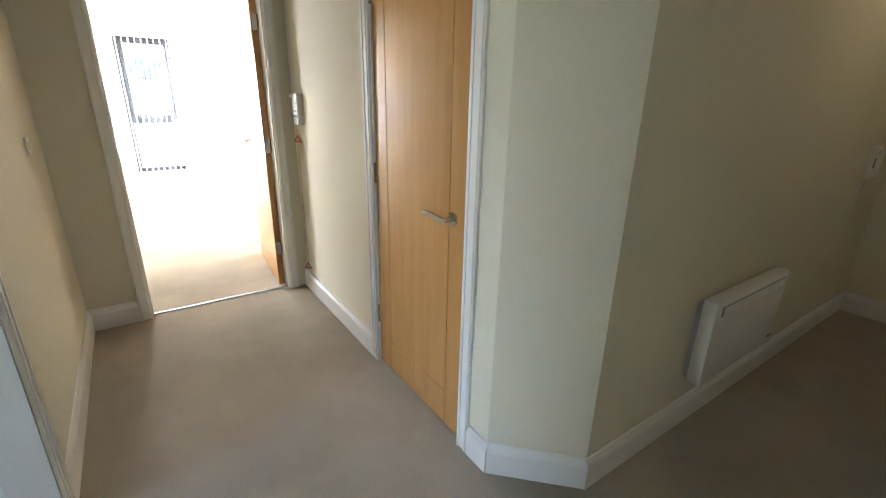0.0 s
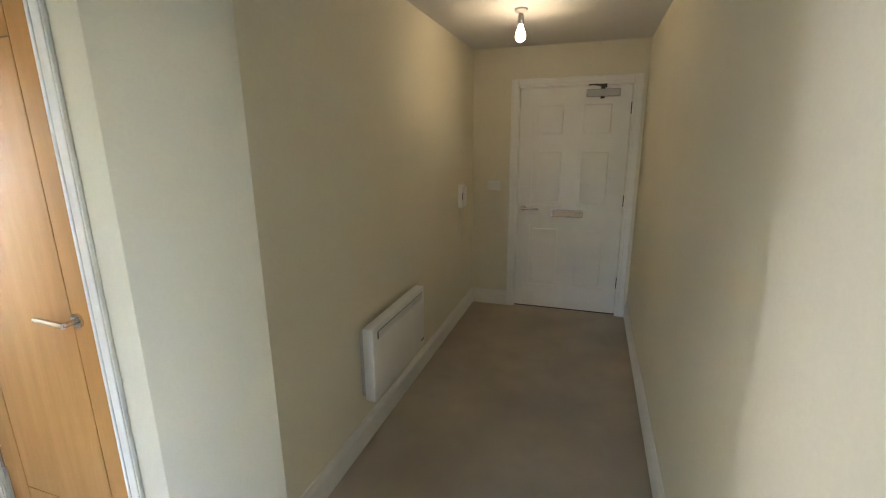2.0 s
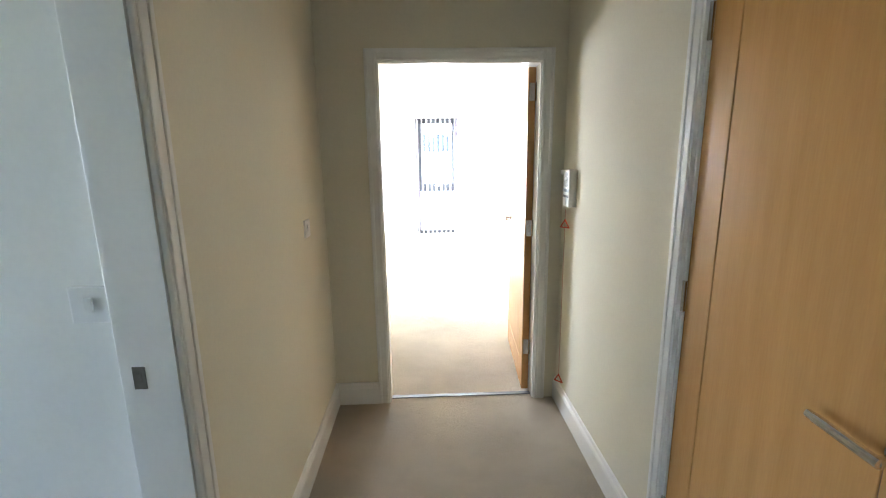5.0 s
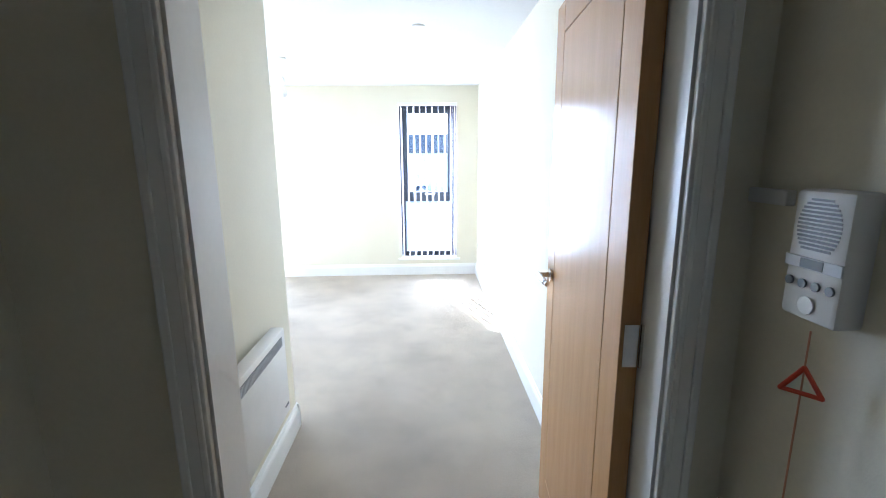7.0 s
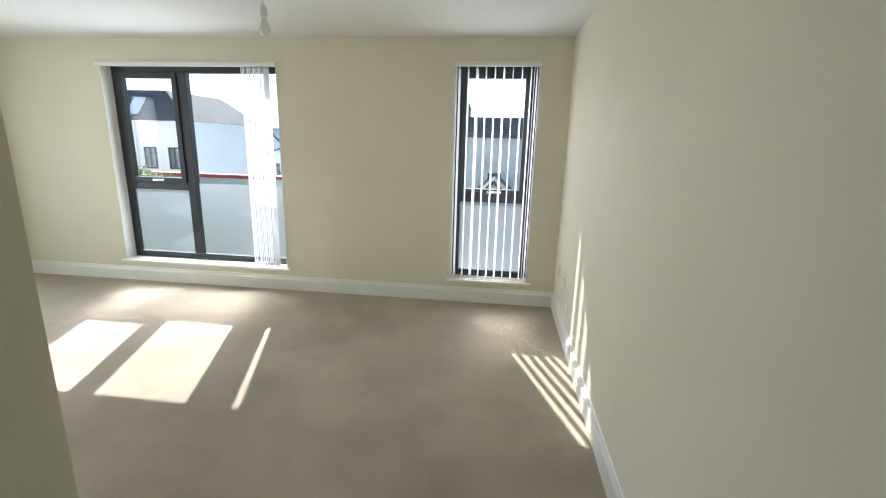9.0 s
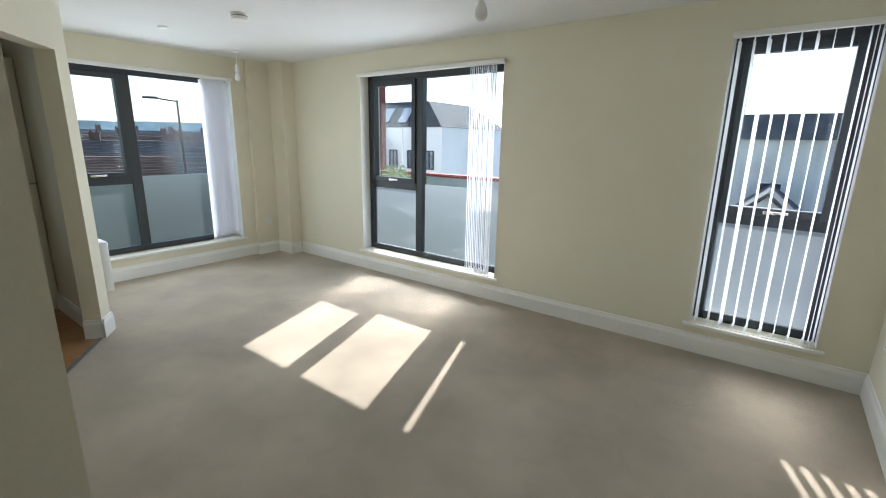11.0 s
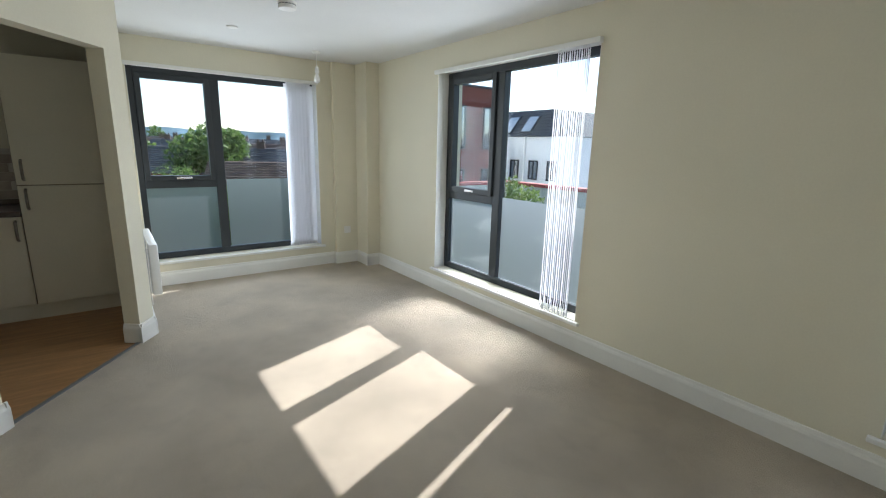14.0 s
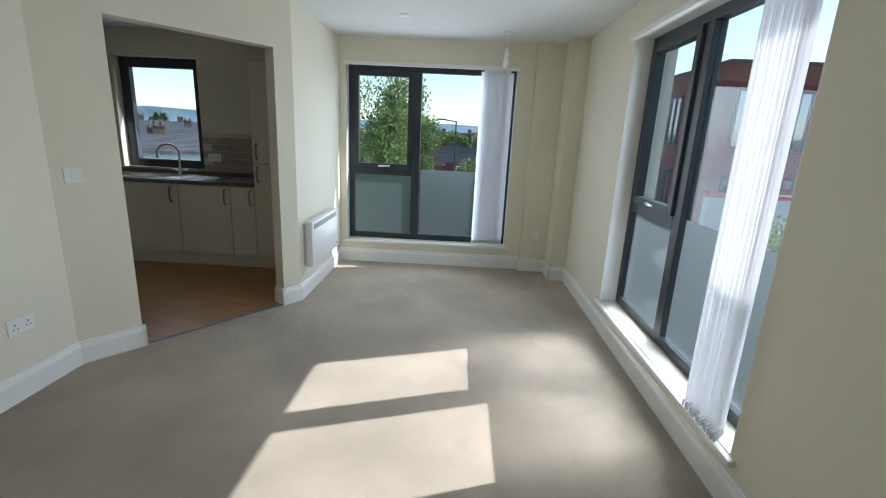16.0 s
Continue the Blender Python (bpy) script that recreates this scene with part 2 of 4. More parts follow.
H = 2.37          # ceiling height
XW = -5.93        # west wall face
YS = -3.38        # south wall face of the living room
YD = -4.885       # hall face of the doorway wall
XN = -1.41        # nook wall face
XH = -0.03        # hall east wall face
YC = -7.395       # corridor north wall face
YE = -8.85        # corridor south wall face
XF = 3.17         # front door wall face
DL, DR = -1.08, -0.18  # doorway opening
WA = (-2.405, -0.615, 0.25, 2.13)
WB = (-4.41, -2.63, 0.225, 2.145)
WC = (-0.985, -0.262, 0.225, 2.165)
WK = (-4.90, -3.99, 0.93, 2.10)

# ---- structure ----
bm = bmesh.new()
cells(bm, -6.3, 0.3, H, [WB, WC], lambda a, b, c, d: box(bm, a, b, 0, 0.30, c, d))
structure("wall_north", bm, M_WALL, "cream painted wall with two tall windows", "wall")
bm = bmesh.new()
cells(bm, -6.6, 0.0, H, [WA, WK], lambda a, b, c, d: box(bm, XW - 0.30, XW, a, b, c, d))
structure("wall_west", bm, M_WALL, "cream painted outer wall with a wide window", "wall")
bm = bmesh.new()
box(bm, 0, 0.2, -4.86, 0, 0, H)
structure("wall_east", bm, M_WALL, "plain cream painted long wall", "wall")
bm = bmesh.new()
cells(bm, XN - 0.12, 0.2, H, [(DL - 0.03, DR + 0.03, 0, 2.07)], lambda a, b, c, d: box(bm, a, b, YD, YD + 0.12, c, d))
structure("wall_doorway", bm, M_WALL, "cream wall round the living room doorway", "wall")
bm = bmesh.new()
box(bm, XN - 0.12, XN, YD + 0.12, YS, 0, H)
box(bm, -3.38, XN - 0.12, YS - 0.12, YS, 0, H)
structure("wall_nook", bm, M_WALL, "cream painted wall at the room entrance", "wall")
# angled wall with the kitchen opening
K0, K1 = Vector((-3.38, YS)), Vector((-4.60, -2.475))
KD = (K1 - K0).normalized()
KN = Vector((KD.y, -KD.x))
if KN.y < 0:
    KN = -KN
KL = (K1 - K0).length
kang = math.degrees(math.atan2(KD.y, KD.x))
MK = pose(K0.x, K0.y, 0, 0, 0, kang)
KA, KB = 0.335, 1.365
bm = bmesh.new()
cells(bm, -0.03, KL, H, [(KA, KB, 0, 2.0)], lambda a, b, c, d: box(bm, a, b, 0, 0.115, c, d, 0, MK))
structure("wall_angled", bm, M_WALL, "angled cream wall with a wide kitchen opening", "wall")
bm = bmesh.new()
box(bm, XW, -4.60, -2.595, -2.475, 0, H)
structure("wall_heater", bm, M_WALL, "cream wall between kitchen and living room", "wall")
bm = bmesh.new()
box(bm, XW, -5.87, -0.44, -0.16, 0, H)
box(bm, XW, -5.585, -0.16, 0.0, 0, H)
structure("wall_pier", bm, M_WALL, "boxed-in cream corner column", "wall")
# hall
bm = bmesh.new()
OY0, OY1 = -6.925, -6.165
cells(bm, -7.12, YD, H, [(OY0 - 0.03, OY1 + 0.03, 0, 2.06)], lambda a, b, c, d: box(bm, XH, XH + 0.12, a, b, c, d))
structure("wall_hall_east", bm, M_WALL, "cream hall wall with an oak door", "wall")
bm = bmesh.new()
c0, c1 = (XH, -7.12), (0.24, YC)
v = [bm.verts.new((x, y, z)) for z in (0, H) for x, y in (c0, c1, (0.24, YC + 0.2), (XH + 0.12, -7.12))]
for i in range(4):
    bm.faces.new((v[i], v[(i + 1) % 4], v[4 + (i + 1) % 4], v[4 + i]))
bm.faces.new(v[:4]), bm.faces.new(v[4:])
structure("wall_chamfer", bm, M_WALL, "chamfered cream hall corner", "wall")
bm = bmesh.new()
box(bm, 0.24, XF, YC, YC + 0.12, 0, H)
structure("wall_corridor_north", bm, M_WALL, "cream corridor wall with a panel heater", "wall")
bm = bmesh.new()
box(bm, -1.54, XF, YE - 0.12, YE, 0, H)
structure("wall_corridor_south", bm, M_WALL, "plain cream corridor wall", "wall")
FY0, FY1 = -8.748, -7.82
bm = bmesh.new()
cells(bm, YE - 0.12, YC + 0.12, H, [(FY0 - 0.03, FY1 + 0.03, 0, 2.055)], lambda a, b, c, d: box(bm, XF, XF + 0.14, a, b, c, d))
structure("wall_entrance", bm, M_WALL, "cream end wall round the front door", "wall")
SY0, SY1 = -7.30, -6.50
bm = bmesh.new()
XL = -1.42
# the second opening is added, unseen, to let side room light onto the corridor
cells(bm, YE, YD, H, [(SY0 - 0.03, SY1 + 0.03, 0, 2.06), (-8.5, -7.7, 0, 2.05)], lambda a, b, c, d: box(bm, XL - 0.12, XL, a, b, c, d))
structure("wall_hall_west", bm, M_WALL, "cream hall wall with an open doorway", "wall")
# side room
bm = bmesh.new()
box(bm, -4.2, XL - 0.12, -6.44, -6.34, 0, H)
box(bm, -4.2, XL - 0.12, -9.3, -9.2, 0, H)
cells(bm, -9.3, -6.34, H, [(-7.6, -6.6, 0.45, 2.15)], lambda a, b, c, d: box(bm, -4.4, -4.2, a, b, c, d))
box(bm, XL - 0.12, XL - 0.02, -9.3, YE, 0, H)
structure("wall_side_room", bm, material("pale_side_room_paint", (0.80, 0.79, 0.74), 0.7, var=0.02), "pale painted side room walls", "wall")
# kitchen shell
bm = bmesh.new()
box(bm, XW, -3.0, -6.3, -6.2, 0, H)
box(bm, -3.1, -3.0, -6.2, -3.5, 0, H)
structure("wall_kitchen", bm, M_WALL, "cream kitchen walls", "wall")
# floors
bm = bmesh.new()
box(bm, -6.3, 3.4, -9.4, 0.3, -0.25, -0.004)
structure("floor", bm, M_CARPET, "beige pile carpet over the flat", "floor")
bm = bmesh.new()
poly = [(XN - 0.02, YS - 0.01), (XN, YD + 0.06), (0.1, YD + 0.06), (0.1, 0.05), (XW - 0.02, 0.05), (XW - 0.02, -2.50), (-4.60, -2.50), (K0.x, K0.y - 0.03)]
bm.faces.new([bm.verts.new((x, y, 0)) for x, y in poly])
structure("floor_living", bm, M_CARPET, "beige carpet with tread marks in the living room", "floor")
bm = bmesh.new()
box(bm, -4.2, XF + 0.1, -9.2, YD + 0.04, -0.1, 0)
structure("floor_hall", bm, M_CARPET, "beige carpet of the hall", "floor")
# ceiling
bm = bmesh.new()
box(bm, -6.3, 3.4, -9.4, 0.3, H, H + 0.25)
structure("ceiling", bm, M_CEIL, "smooth white painted ceiling", "ceiling")
bm = bmesh.new()
box(bm, DL, DR, YD + 0.035, YD + 0.07, 0.0, 0.006, 0.002)
structure("trim_threshold", bm, M_GREYP, "metal carpet strip under the doorway", "trim")
bm = bmesh.new()
box(bm, KA, KB, 0.0, 0.03, 0.001, 0.006, 0.002, MK)
structure("trim_kitchen_threshold", bm, M_GREYP, "metal strip between carpet and vinyl", "trim")

SKIRT = [(0, 0), (0.018, 0), (0.018, 0.105), (0.014, 0.118), (0.010, 0.124), (0.007, 0.140), (0, 0.143)]


def skirting(p0, p1, inward):
    bm = bmesh.new()
    extrude_profile(bm, SKIRT, p0, p1, inward)
    structure("baseboard", bm, M_TRIM, "white moulded baseboard along the wall", "baseboard")


skirting((-5.585, 0), (0, 0), (0, -1))
skirting((0, 0), (0, YD + 0.12), (-1, 0))
skirting((XW, -2.475), (XW, -0.44), (1, 0))
skirting((-5.87, -0.46), (-5.87, -0.16), (1, 0))
skirting((-5.89, -0.44), (XW, -0.44), (0, -1))
skirting((-5.585, -0.176), (-5.585, 0), (1, 0))
skirting((-5.87, -0.16), (-5.567, -0.16), (0, -1))
skirting((XW, -2.475), (-4.59, -2.475), (0, 1))
skirting(tuple(K0 + KD * (-0.01)), tuple(K0 + KD * (KA + 0.018)), tuple(KN))
skirting(tuple(K0 + KD * (KB - 0.018)), tuple(K1 + KD * 0.012), tuple(KN))
skirting(tuple(K0 + KD * KA + KN * 0.018), tuple(K0 + KD * KA - KN * 0.115), tuple(KD))
skirting(tuple(K0 + KD * KB + KN * 0.018), tuple(K0 + KD * KB - KN * 0.115), tuple(-KD))
skirting((-3.38, YS), (XN + 0.018, YS), (0, 1))
skirting((XN, YS + 0.018), (XN, YD + 0.12), (1, 0))
skirting((XL, YD), (XL, SY1 + 0.08), (1, 0))
skirting((XL, YD), (DL - 0.07, YD), (0, -1))
skirting((XH, YD), (XH, OY1 + 0.075), (-1, 0))
skirting((XH, OY0 - 0.075), (XH, -7.127), (-1, 0))
cn = Vector((c1[1] - c0[1], -(c1[0] - c0[0]))).normalized()
skirting((c0[0], c0[1]), (c1[0] + 0.004, c1[1]), tuple(cn))
skirting((0.233, YC), (XF, YC), (0, -1))
skirting((XF, YC), (XF, FY1 + 0.075), (-1, 0))
skirting((XF, YE), (XF, FY0 - 0.06), (-1, 0))
skirting((XL, YE), (XF, YE), (0, 1))
skirting((XL - 0.12, -6.44), (-4.2, -6.44), (0, -1))
skirting((XW, -2.595), (-4.68, -2.595), (0, -1))


def door_lining(name, m, w, h, depth, label, front=True, back=True):
    """Local x along the opening, y into the wall from the near face."""
    e = thing(name, m, label, "door frame", kind="structure")
    bm = bmesh.new()
    box(bm, -0.03, 0, 0.0, depth, 0, h + 0.03)
    part("jamb", bm, M_TRIM, e)
    bm = bmesh.new()
    box(bm, w, w + 0.03, 0.0, depth, 0, h + 0.03)
    part("jamb", bm, M_TRIM, e)
    bm = bmesh.new()
    box(bm, 0, w, 0.0, depth, h, h + 0.03)
    part("head", bm, M_TRIM, e)
    for on, y, sgn in ((front, 0.0, -1), (back, depth, 1)):
        if not on:
            continue
        for x0, x1, z0, z1, nm in ((-0.075, -0.006, 0, h + 0.075, "architrave"), (w + 0.006, w + 0.075, 0, h + 0.075, "architrave"), (-0.006, w + 0.006, h + 0.006, h + 0.075, "architrave_head")):
            bm = bmesh.new()
            ya, yb = sorted((y + sgn * 0.001, y + sgn * 0.016))
            box(bm, x0, x1, ya, yb, z0, z1, 0.003)
            if nm == "architrave":
                xa = x1 - 0.022 if x0 < 0 else x0 + 0.008
                ya, yb = sorted((y + sgn * 0.014, y + sgn * 0.021))
                box(bm, xa, xa + 0.014, ya, yb, z0, z1 - 0.01, 0.003)
                xa = x0 + 0.004 if x0 < 0 else x1 - 0.022
                box(bm, xa, xa + 0.018, ya, yb, z0, z1 - 0.003, 0.003)
            else:
                ya, yb = sorted((y + sgn * 0.014, y + sgn * 0.021))
                box(bm, x0, x1, ya, yb, z1 - 0.024, z1 - 0.004, 0.003)
                box(bm, x0, x1, ya, yb, z0 + 0.008, z0 + 0.022, 0.003)
            part(nm, bm, M_TRIM, e)
    return e


def lever(bm, x, y, z, side, out):
    """A round rose and a lever that points along side, standing out along out."""
    cyl(bm, (x, y, z), (x, y + out * 0.010, z), 0.026, seg=24)
    cyl(bm, (x, y + out * 0.008, z), (x, y + out * 0.052, z), 0.010, seg=14)
    cyl(bm, (x - side * 0.008, y + out * 0.052, z), (x + side * 0.125, y + out * 0.050, z + 0.004), 0.0105, seg=14)
    cyl(bm, (x + side * 0.085, y + out * 0.051, z + 0.003), (x + side * 0.145, y + out * 0.046, z + 0.002), 0.010, 0.009, seg=14)


def oak_door(name, m, w, h, label, mirror=False, hz=1.0):
    """Hinged at local x = 0, leaf towards +x, 44 mm thick in y."""
    e = thing(name, m, label, "door", kind="structure")
    bm = bmesh.new()
    g = 0.004
    sw, tw = 0.115, 0.105
    for x0, x1, z0, z1 in ((0, sw, 0, h), (w - sw, w, 0, h), (sw + g, w - sw - g, 0, tw + 0.07), (sw + g, w - sw - g, h - tw, h), (sw + g, w - sw - g, tw + 0.07 + g, h - tw - g)):
        box(bm, x0, x1, 0, 0.044, z0, z1, 0.0015)
    leaf = part("leaf", bm, M_OAK, e)
    bm = bmesh.new()
    box(bm, sw - 0.01, w - sw + 0.01, 0.004, 0.040, 0.05, h - 0.05)
    part("groove", bm, M_OAKEDGE, leaf)
    hx = w - 0.085
    for out, y in ((1, 0.044), (-1, 0.0)):
        bm = bmesh.new()
        lever(bm, hx, y, hz, -1, out)
        part("handle", bm, M_STEEL, e, "satin steel lever handle", True)
    bm = bmesh.new()
    box(bm, w - 0.001, w + 0.0012, 0.012, 0.032, 0.92, 1.08)
    part("latch_plate", bm, M_STEEL, e)
    for z in (0.25, 1.03, 1.83):
        bm = bmesh.new()
        yk = 0.050 if mirror else -0.006
        cyl(bm, (-0.003, yk, z), (-0.003, yk, z + 0.10), 0.007, seg=10)
        box(bm, -0.004, 0.0, 0.004, 0.036, z, z + 0.10)
        part("hinge", bm, M_STEEL, e)
    return e


# living room doorway: lining and the open oak door
door_lining("door_frame_1", pose(DL, YD, 0), DR - DL, 2.03, 0.12, "white gloss lining and architrave of the doorway")
oak_door("door_1", pose(DR - 0.004, YD + 0.093, 0.008, 0, 0, 85.7), 0.815, 2.015, "oak door standing open with steel lever handle", hz=1.05)
# hall cupboard door, closed
door_lining("door_frame_2", pose(XH, OY1, 0, 0, 0, -90), OY1 - OY0, 2.02, 0.12, "white gloss lining of the closed oak door", back=False)
oak_door("door_2", pose(XH + 0.006, OY1 - 0.004, 0.008, 0, 0, -90), OY1 - OY0 - 0.008, 2.005, "closed oak door with a steel lever handle")
bm = bmesh.new()
box(bm, 0.12, 0.16, -7.1, -6.0, 0, 2.1)
structure("wall_cupboard_back", bm, M_WALL, "back of the hall cupboard", "wall")
# side room doorway, no leaf in view
door_lining("door_frame_3", pose(XL, SY0, 0, 0, 0, 90), SY1 - SY0, 2.02, 0.12, "white gloss lining of the side room doorway")
bm = bmesh.new()
box(bm, XL - 0.10, XL - 0.072, SY1 - 0.0025, SY1 + 0.001, 1.01, 1.065)
box(bm, XL - 0.094, XL - 0.080, SY1 - 0.004, SY1 - 0.002, 1.025, 1.050)
tagged(part("strike_plate", bm, M_NICKEL), "steel strike plate in the white jamb", "strike plate")


def front_door():
    e = thing("door_4", pose(XF + 0.03, FY1 - 0.003, 0.008, 0, 0, -90), "white six-panel front door with letter plate", "door", kind="structure")
    w, h = FY1 - FY0 - 0.006, 2.02
    bm = bmesh.new()
    stiles = ((0, 0.12), (w / 2 - 0.055, w / 2 + 0.055), (w - 0.12, w))
    rails = ((0, 0.22), (0.80, 0.99), (1.50, 1.60), (1.90, h))
    for a, b in stiles:
        box(bm, a, b, 0, 0.044, 0, h)
    for x0, x1 in ((0.12, w / 2 - 0.055), (w / 2 + 0.055, w - 0.12)):
        for a, b in rails:
            box(bm, x0, x1, 0, 0.044, a, b)
    leaf = part("leaf", bm, M_TRIM, e)
    for x0, x1 in ((0.12, w / 2 - 0.055), (w / 2 + 0.055, w - 0.12)):
        for (_, a), (b, _) in zip(rails, rails[1:]):
            bm = bmesh.new()
            box(bm, x0, x1, 0.012, 0.034, a, b)
            box(bm, x0 + 0.03, x1 - 0.03, 0.002, 0.040, a + 0.03, b - 0.03, 0.008)
            part("panel", bm, M_TRIM, leaf)
    bm = bmesh.new()
    lever(bm, 0.055, 0.0, 0.955, 1, -1)
    part("handle", bm, M_STEEL, e, "steel lever handle", True)
    bm = bmesh.new()
    box(bm, 0.30, 0.595, -0.012, 0.0, 0.885, 0.955, 0.005)
    part("letter_plate", bm, M_STEEL, e, "brushed steel letter plate")
    bm = bmesh.new()
    box(bm, 0.325, 0.57, -0.016, -0.011, 0.897, 0.943, 0.003)
    part("letter_flap", bm, material("worn_brass", (0.45, 0.36, 0.26), 0.3, metal=1.0, var=0.1), e)
    for z in (0.25, 1.0, 1.78):
        bm = bmesh.new()
        cyl(bm, (w + 0.003, -0.005, z), (w + 0.003, -0.005, z + 0.1), 0.007, seg=10)
        part("hinge", bm, M_DARKMETAL, e)
    return w


fw = front_door()
door_lining("door_frame_4", pose(XF, FY1, 0, 0, 0, -90), FY1 - FY0, 2.03, 0.14, "white gloss frame of the front door", back=False)
bm = bmesh.new()
box(bm, XF + 0.02, XF + 0.10, FY0, FY1, 0.0, 0.007)
structure("trim_front_threshold", bm, M_DARKMETAL, "dark strip under the front door", "trim")
bm = bmesh.new()
box(bm, XF + 0.14, XF + 0.2, FY0 - 0.1, FY1 + 0.1, 0, 2.2)
structure("wall_landing", bm, M_WALL, "closing wall behind the front door", "wall")
cl = thing("door_closer", pose(XF + 0.03, -8.51, 1.965), "grey overhead door closer with a black arm", "door closer")
bm = bmesh.new()
box(bm, -0.055, 0, -0.14, 0.13, -0.03, 0.03, 0.006)
part("body", bm, material("silver_casing", (0.45, 0.45, 0.45), 0.4, metal=0.5), cl, "silver casing")
bm = bmesh.new()
cyl(bm, (-0.03, 0.0, -0.045), (-0.03, 0.0, 0.05), 0.016, seg=12)
box(bm, -0.045, -0.015, -0.02, 0.115, 0.045, 0.058, 0.003, pose(0, 0, 0, 14, 0, 0))
box(bm, -0.045, -0.02, -0.015, 0.11, 0.062, 0.074, 0.003, pose(0, 0, 0.01, -6, 0, 0))
box(bm, -0.04, 0.0, -0.03, 0.02, 0.05, 0.10, 0.003)
part("arm", bm, M_DARKMETAL, cl, "black folding arm")


# ---- windows ----


def window(name, m, W, z0, z1, mull, cas, label):
    """Local x from the opening's middle, y outward from the inner face. cas: 'left' or 'full' for the opening sash."""
    e = thing(name, m, label, "window", kind="structure")
    yo = 0.125
    hw = W / 2
    F = 0.062
    def bar(nm, x0, x1, a, b, y0=0.0, y1=0.07, parent=e):
        bm = bmesh.new()
        box(bm, x0, x1, yo + y0, yo + y1, a, b, 0.004)
        return part(nm, bm, M_FRAME, parent)
    fr = bar("window_frame", -hw, -hw + F, z0, z1)
    bar("window_frame", hw - F, hw, z0, z1)
    bar("window_frame", -hw + F, hw - F, z1 - F, z1)
    bar("window_frame", -hw + F, hw - F, z0, z0 + F)
    zt = z0 + 0.765
    panes = []
    if mull is not None:
        bar("mullion", mull - 0.045, mull + 0.045, z0 + F, z1 - F)
        lx0, lx1 = -hw + F, mull - 0.045
        panes.append((mull + 0.057, hw - F - 0.010, z0 + F, z0 + 0.80, M_FROST))
        panes.append((mull + 0.045, hw - F, z0 + 0.80, z1 - F, M_GLASS))
    else:
        lx0, lx1 = -hw + F, hw - F
    bar("transom", lx0, lx1, zt - 0.04, zt + 0.035)
    s = 0.05
    a, b = zt + 0.035, z1 - F
    sash = bar("sash", lx0, lx0 + s, a, b, -0.018, 0.05)
    bar("sash", lx1 - s, lx1, a, b, -0.018, 0.05)
    bar("sash", lx0 + s, lx1 - s, a, a + s, -0.018, 0.05)
    bar("sash", lx0 + s, lx1 - s, b - s, b, -0.018, 0.05)
    panes.append((lx0 + s, lx1 - s, a + s, b - s, M_GLASS))
    panes.append((lx0, lx1, z0 + F, zt - 0.04, M_FROST))
    for x0, x1, c, d, mt in panes:
        bm = bmesh.new()
        if mt is M_GLASS:
            box(bm, x0, x1, yo + 0.030, yo + 0.036, c, d)
        else:
            bm.faces.new([bm.verts.new(p) for p in ((x0, yo + 0.033, c), (x1, yo + 0.033, c), (x1, yo + 0.033, d), (x0, yo + 0.033, d))])
        p = part("pane", bm, mt, e, "frosted lower pane" if mt is M_FROST else "clear glass pane")
        if mt is M_GLASS:
            p.visible_shadow = False
    cx = (lx0 + lx1) / 2
    bm = bmesh.new()
    box(bm, cx - 0.05, cx + 0.02, yo - 0.030, yo - 0.018, a + 0.012, a + 0.036, 0.003)
    box(bm, cx - 0.02, cx + 0.085, yo - 0.045, yo - 0.032, a + 0.018, a + 0.034, 0.004)
    cyl(bm, (cx - 0.01, yo - 0.04, a + 0.025), (cx - 0.01, yo - 0.02, a + 0.025), 0.010, seg=10)
    part("window_handle", bm, M_STEEL, e, "silver espagnolette handle", True)
    bm = bmesh.new()
    box(bm, -hw - 0.04, hw + 0.04, -0.032, 0.0, z0 - 0.028, z0 - 0.002, 0.005)
    box(bm, -hw + 0.001, hw - 0.001, 0.0, yo + 0.02, z0 - 0.02, z0 - 0.002)
    part("window_sill", bm, M_TRIM, e, "white painted sill board")
    for x0, x1, c, d in ((-hw, -hw + 0.004, z0, z1), (hw - 0.004, hw, z0, z1), (-hw + 0.004, hw - 0.004, z1 - 0.004, z1)):
        bm = bmesh.new()
        box(bm, x0, x1, 0.001, yo, c, d)
        part("reveal", bm, M_TRIM, e)
    return e


def mid(w):
    return (w[0] + w[1]) / 2


window("window_1", pose(XW, mid(WA), 0, 0, 0, 90), WA[1] - WA[0], WA[2], WA[3], -0.150, "left", "dark grey aluminium window with frosted lower panes")
window("window_2", pose(mid(WB), 0, 0), WB[1] - WB[0], WB[2], WB[3], -0.150, "left", "dark grey aluminium window with frosted lower panes")
window("window_3", pose(mid(WC), 0, 0), WC[1] - WC[0], WC[2], WC[3], None, "full", "narrow dark grey window with frosted lower pane")


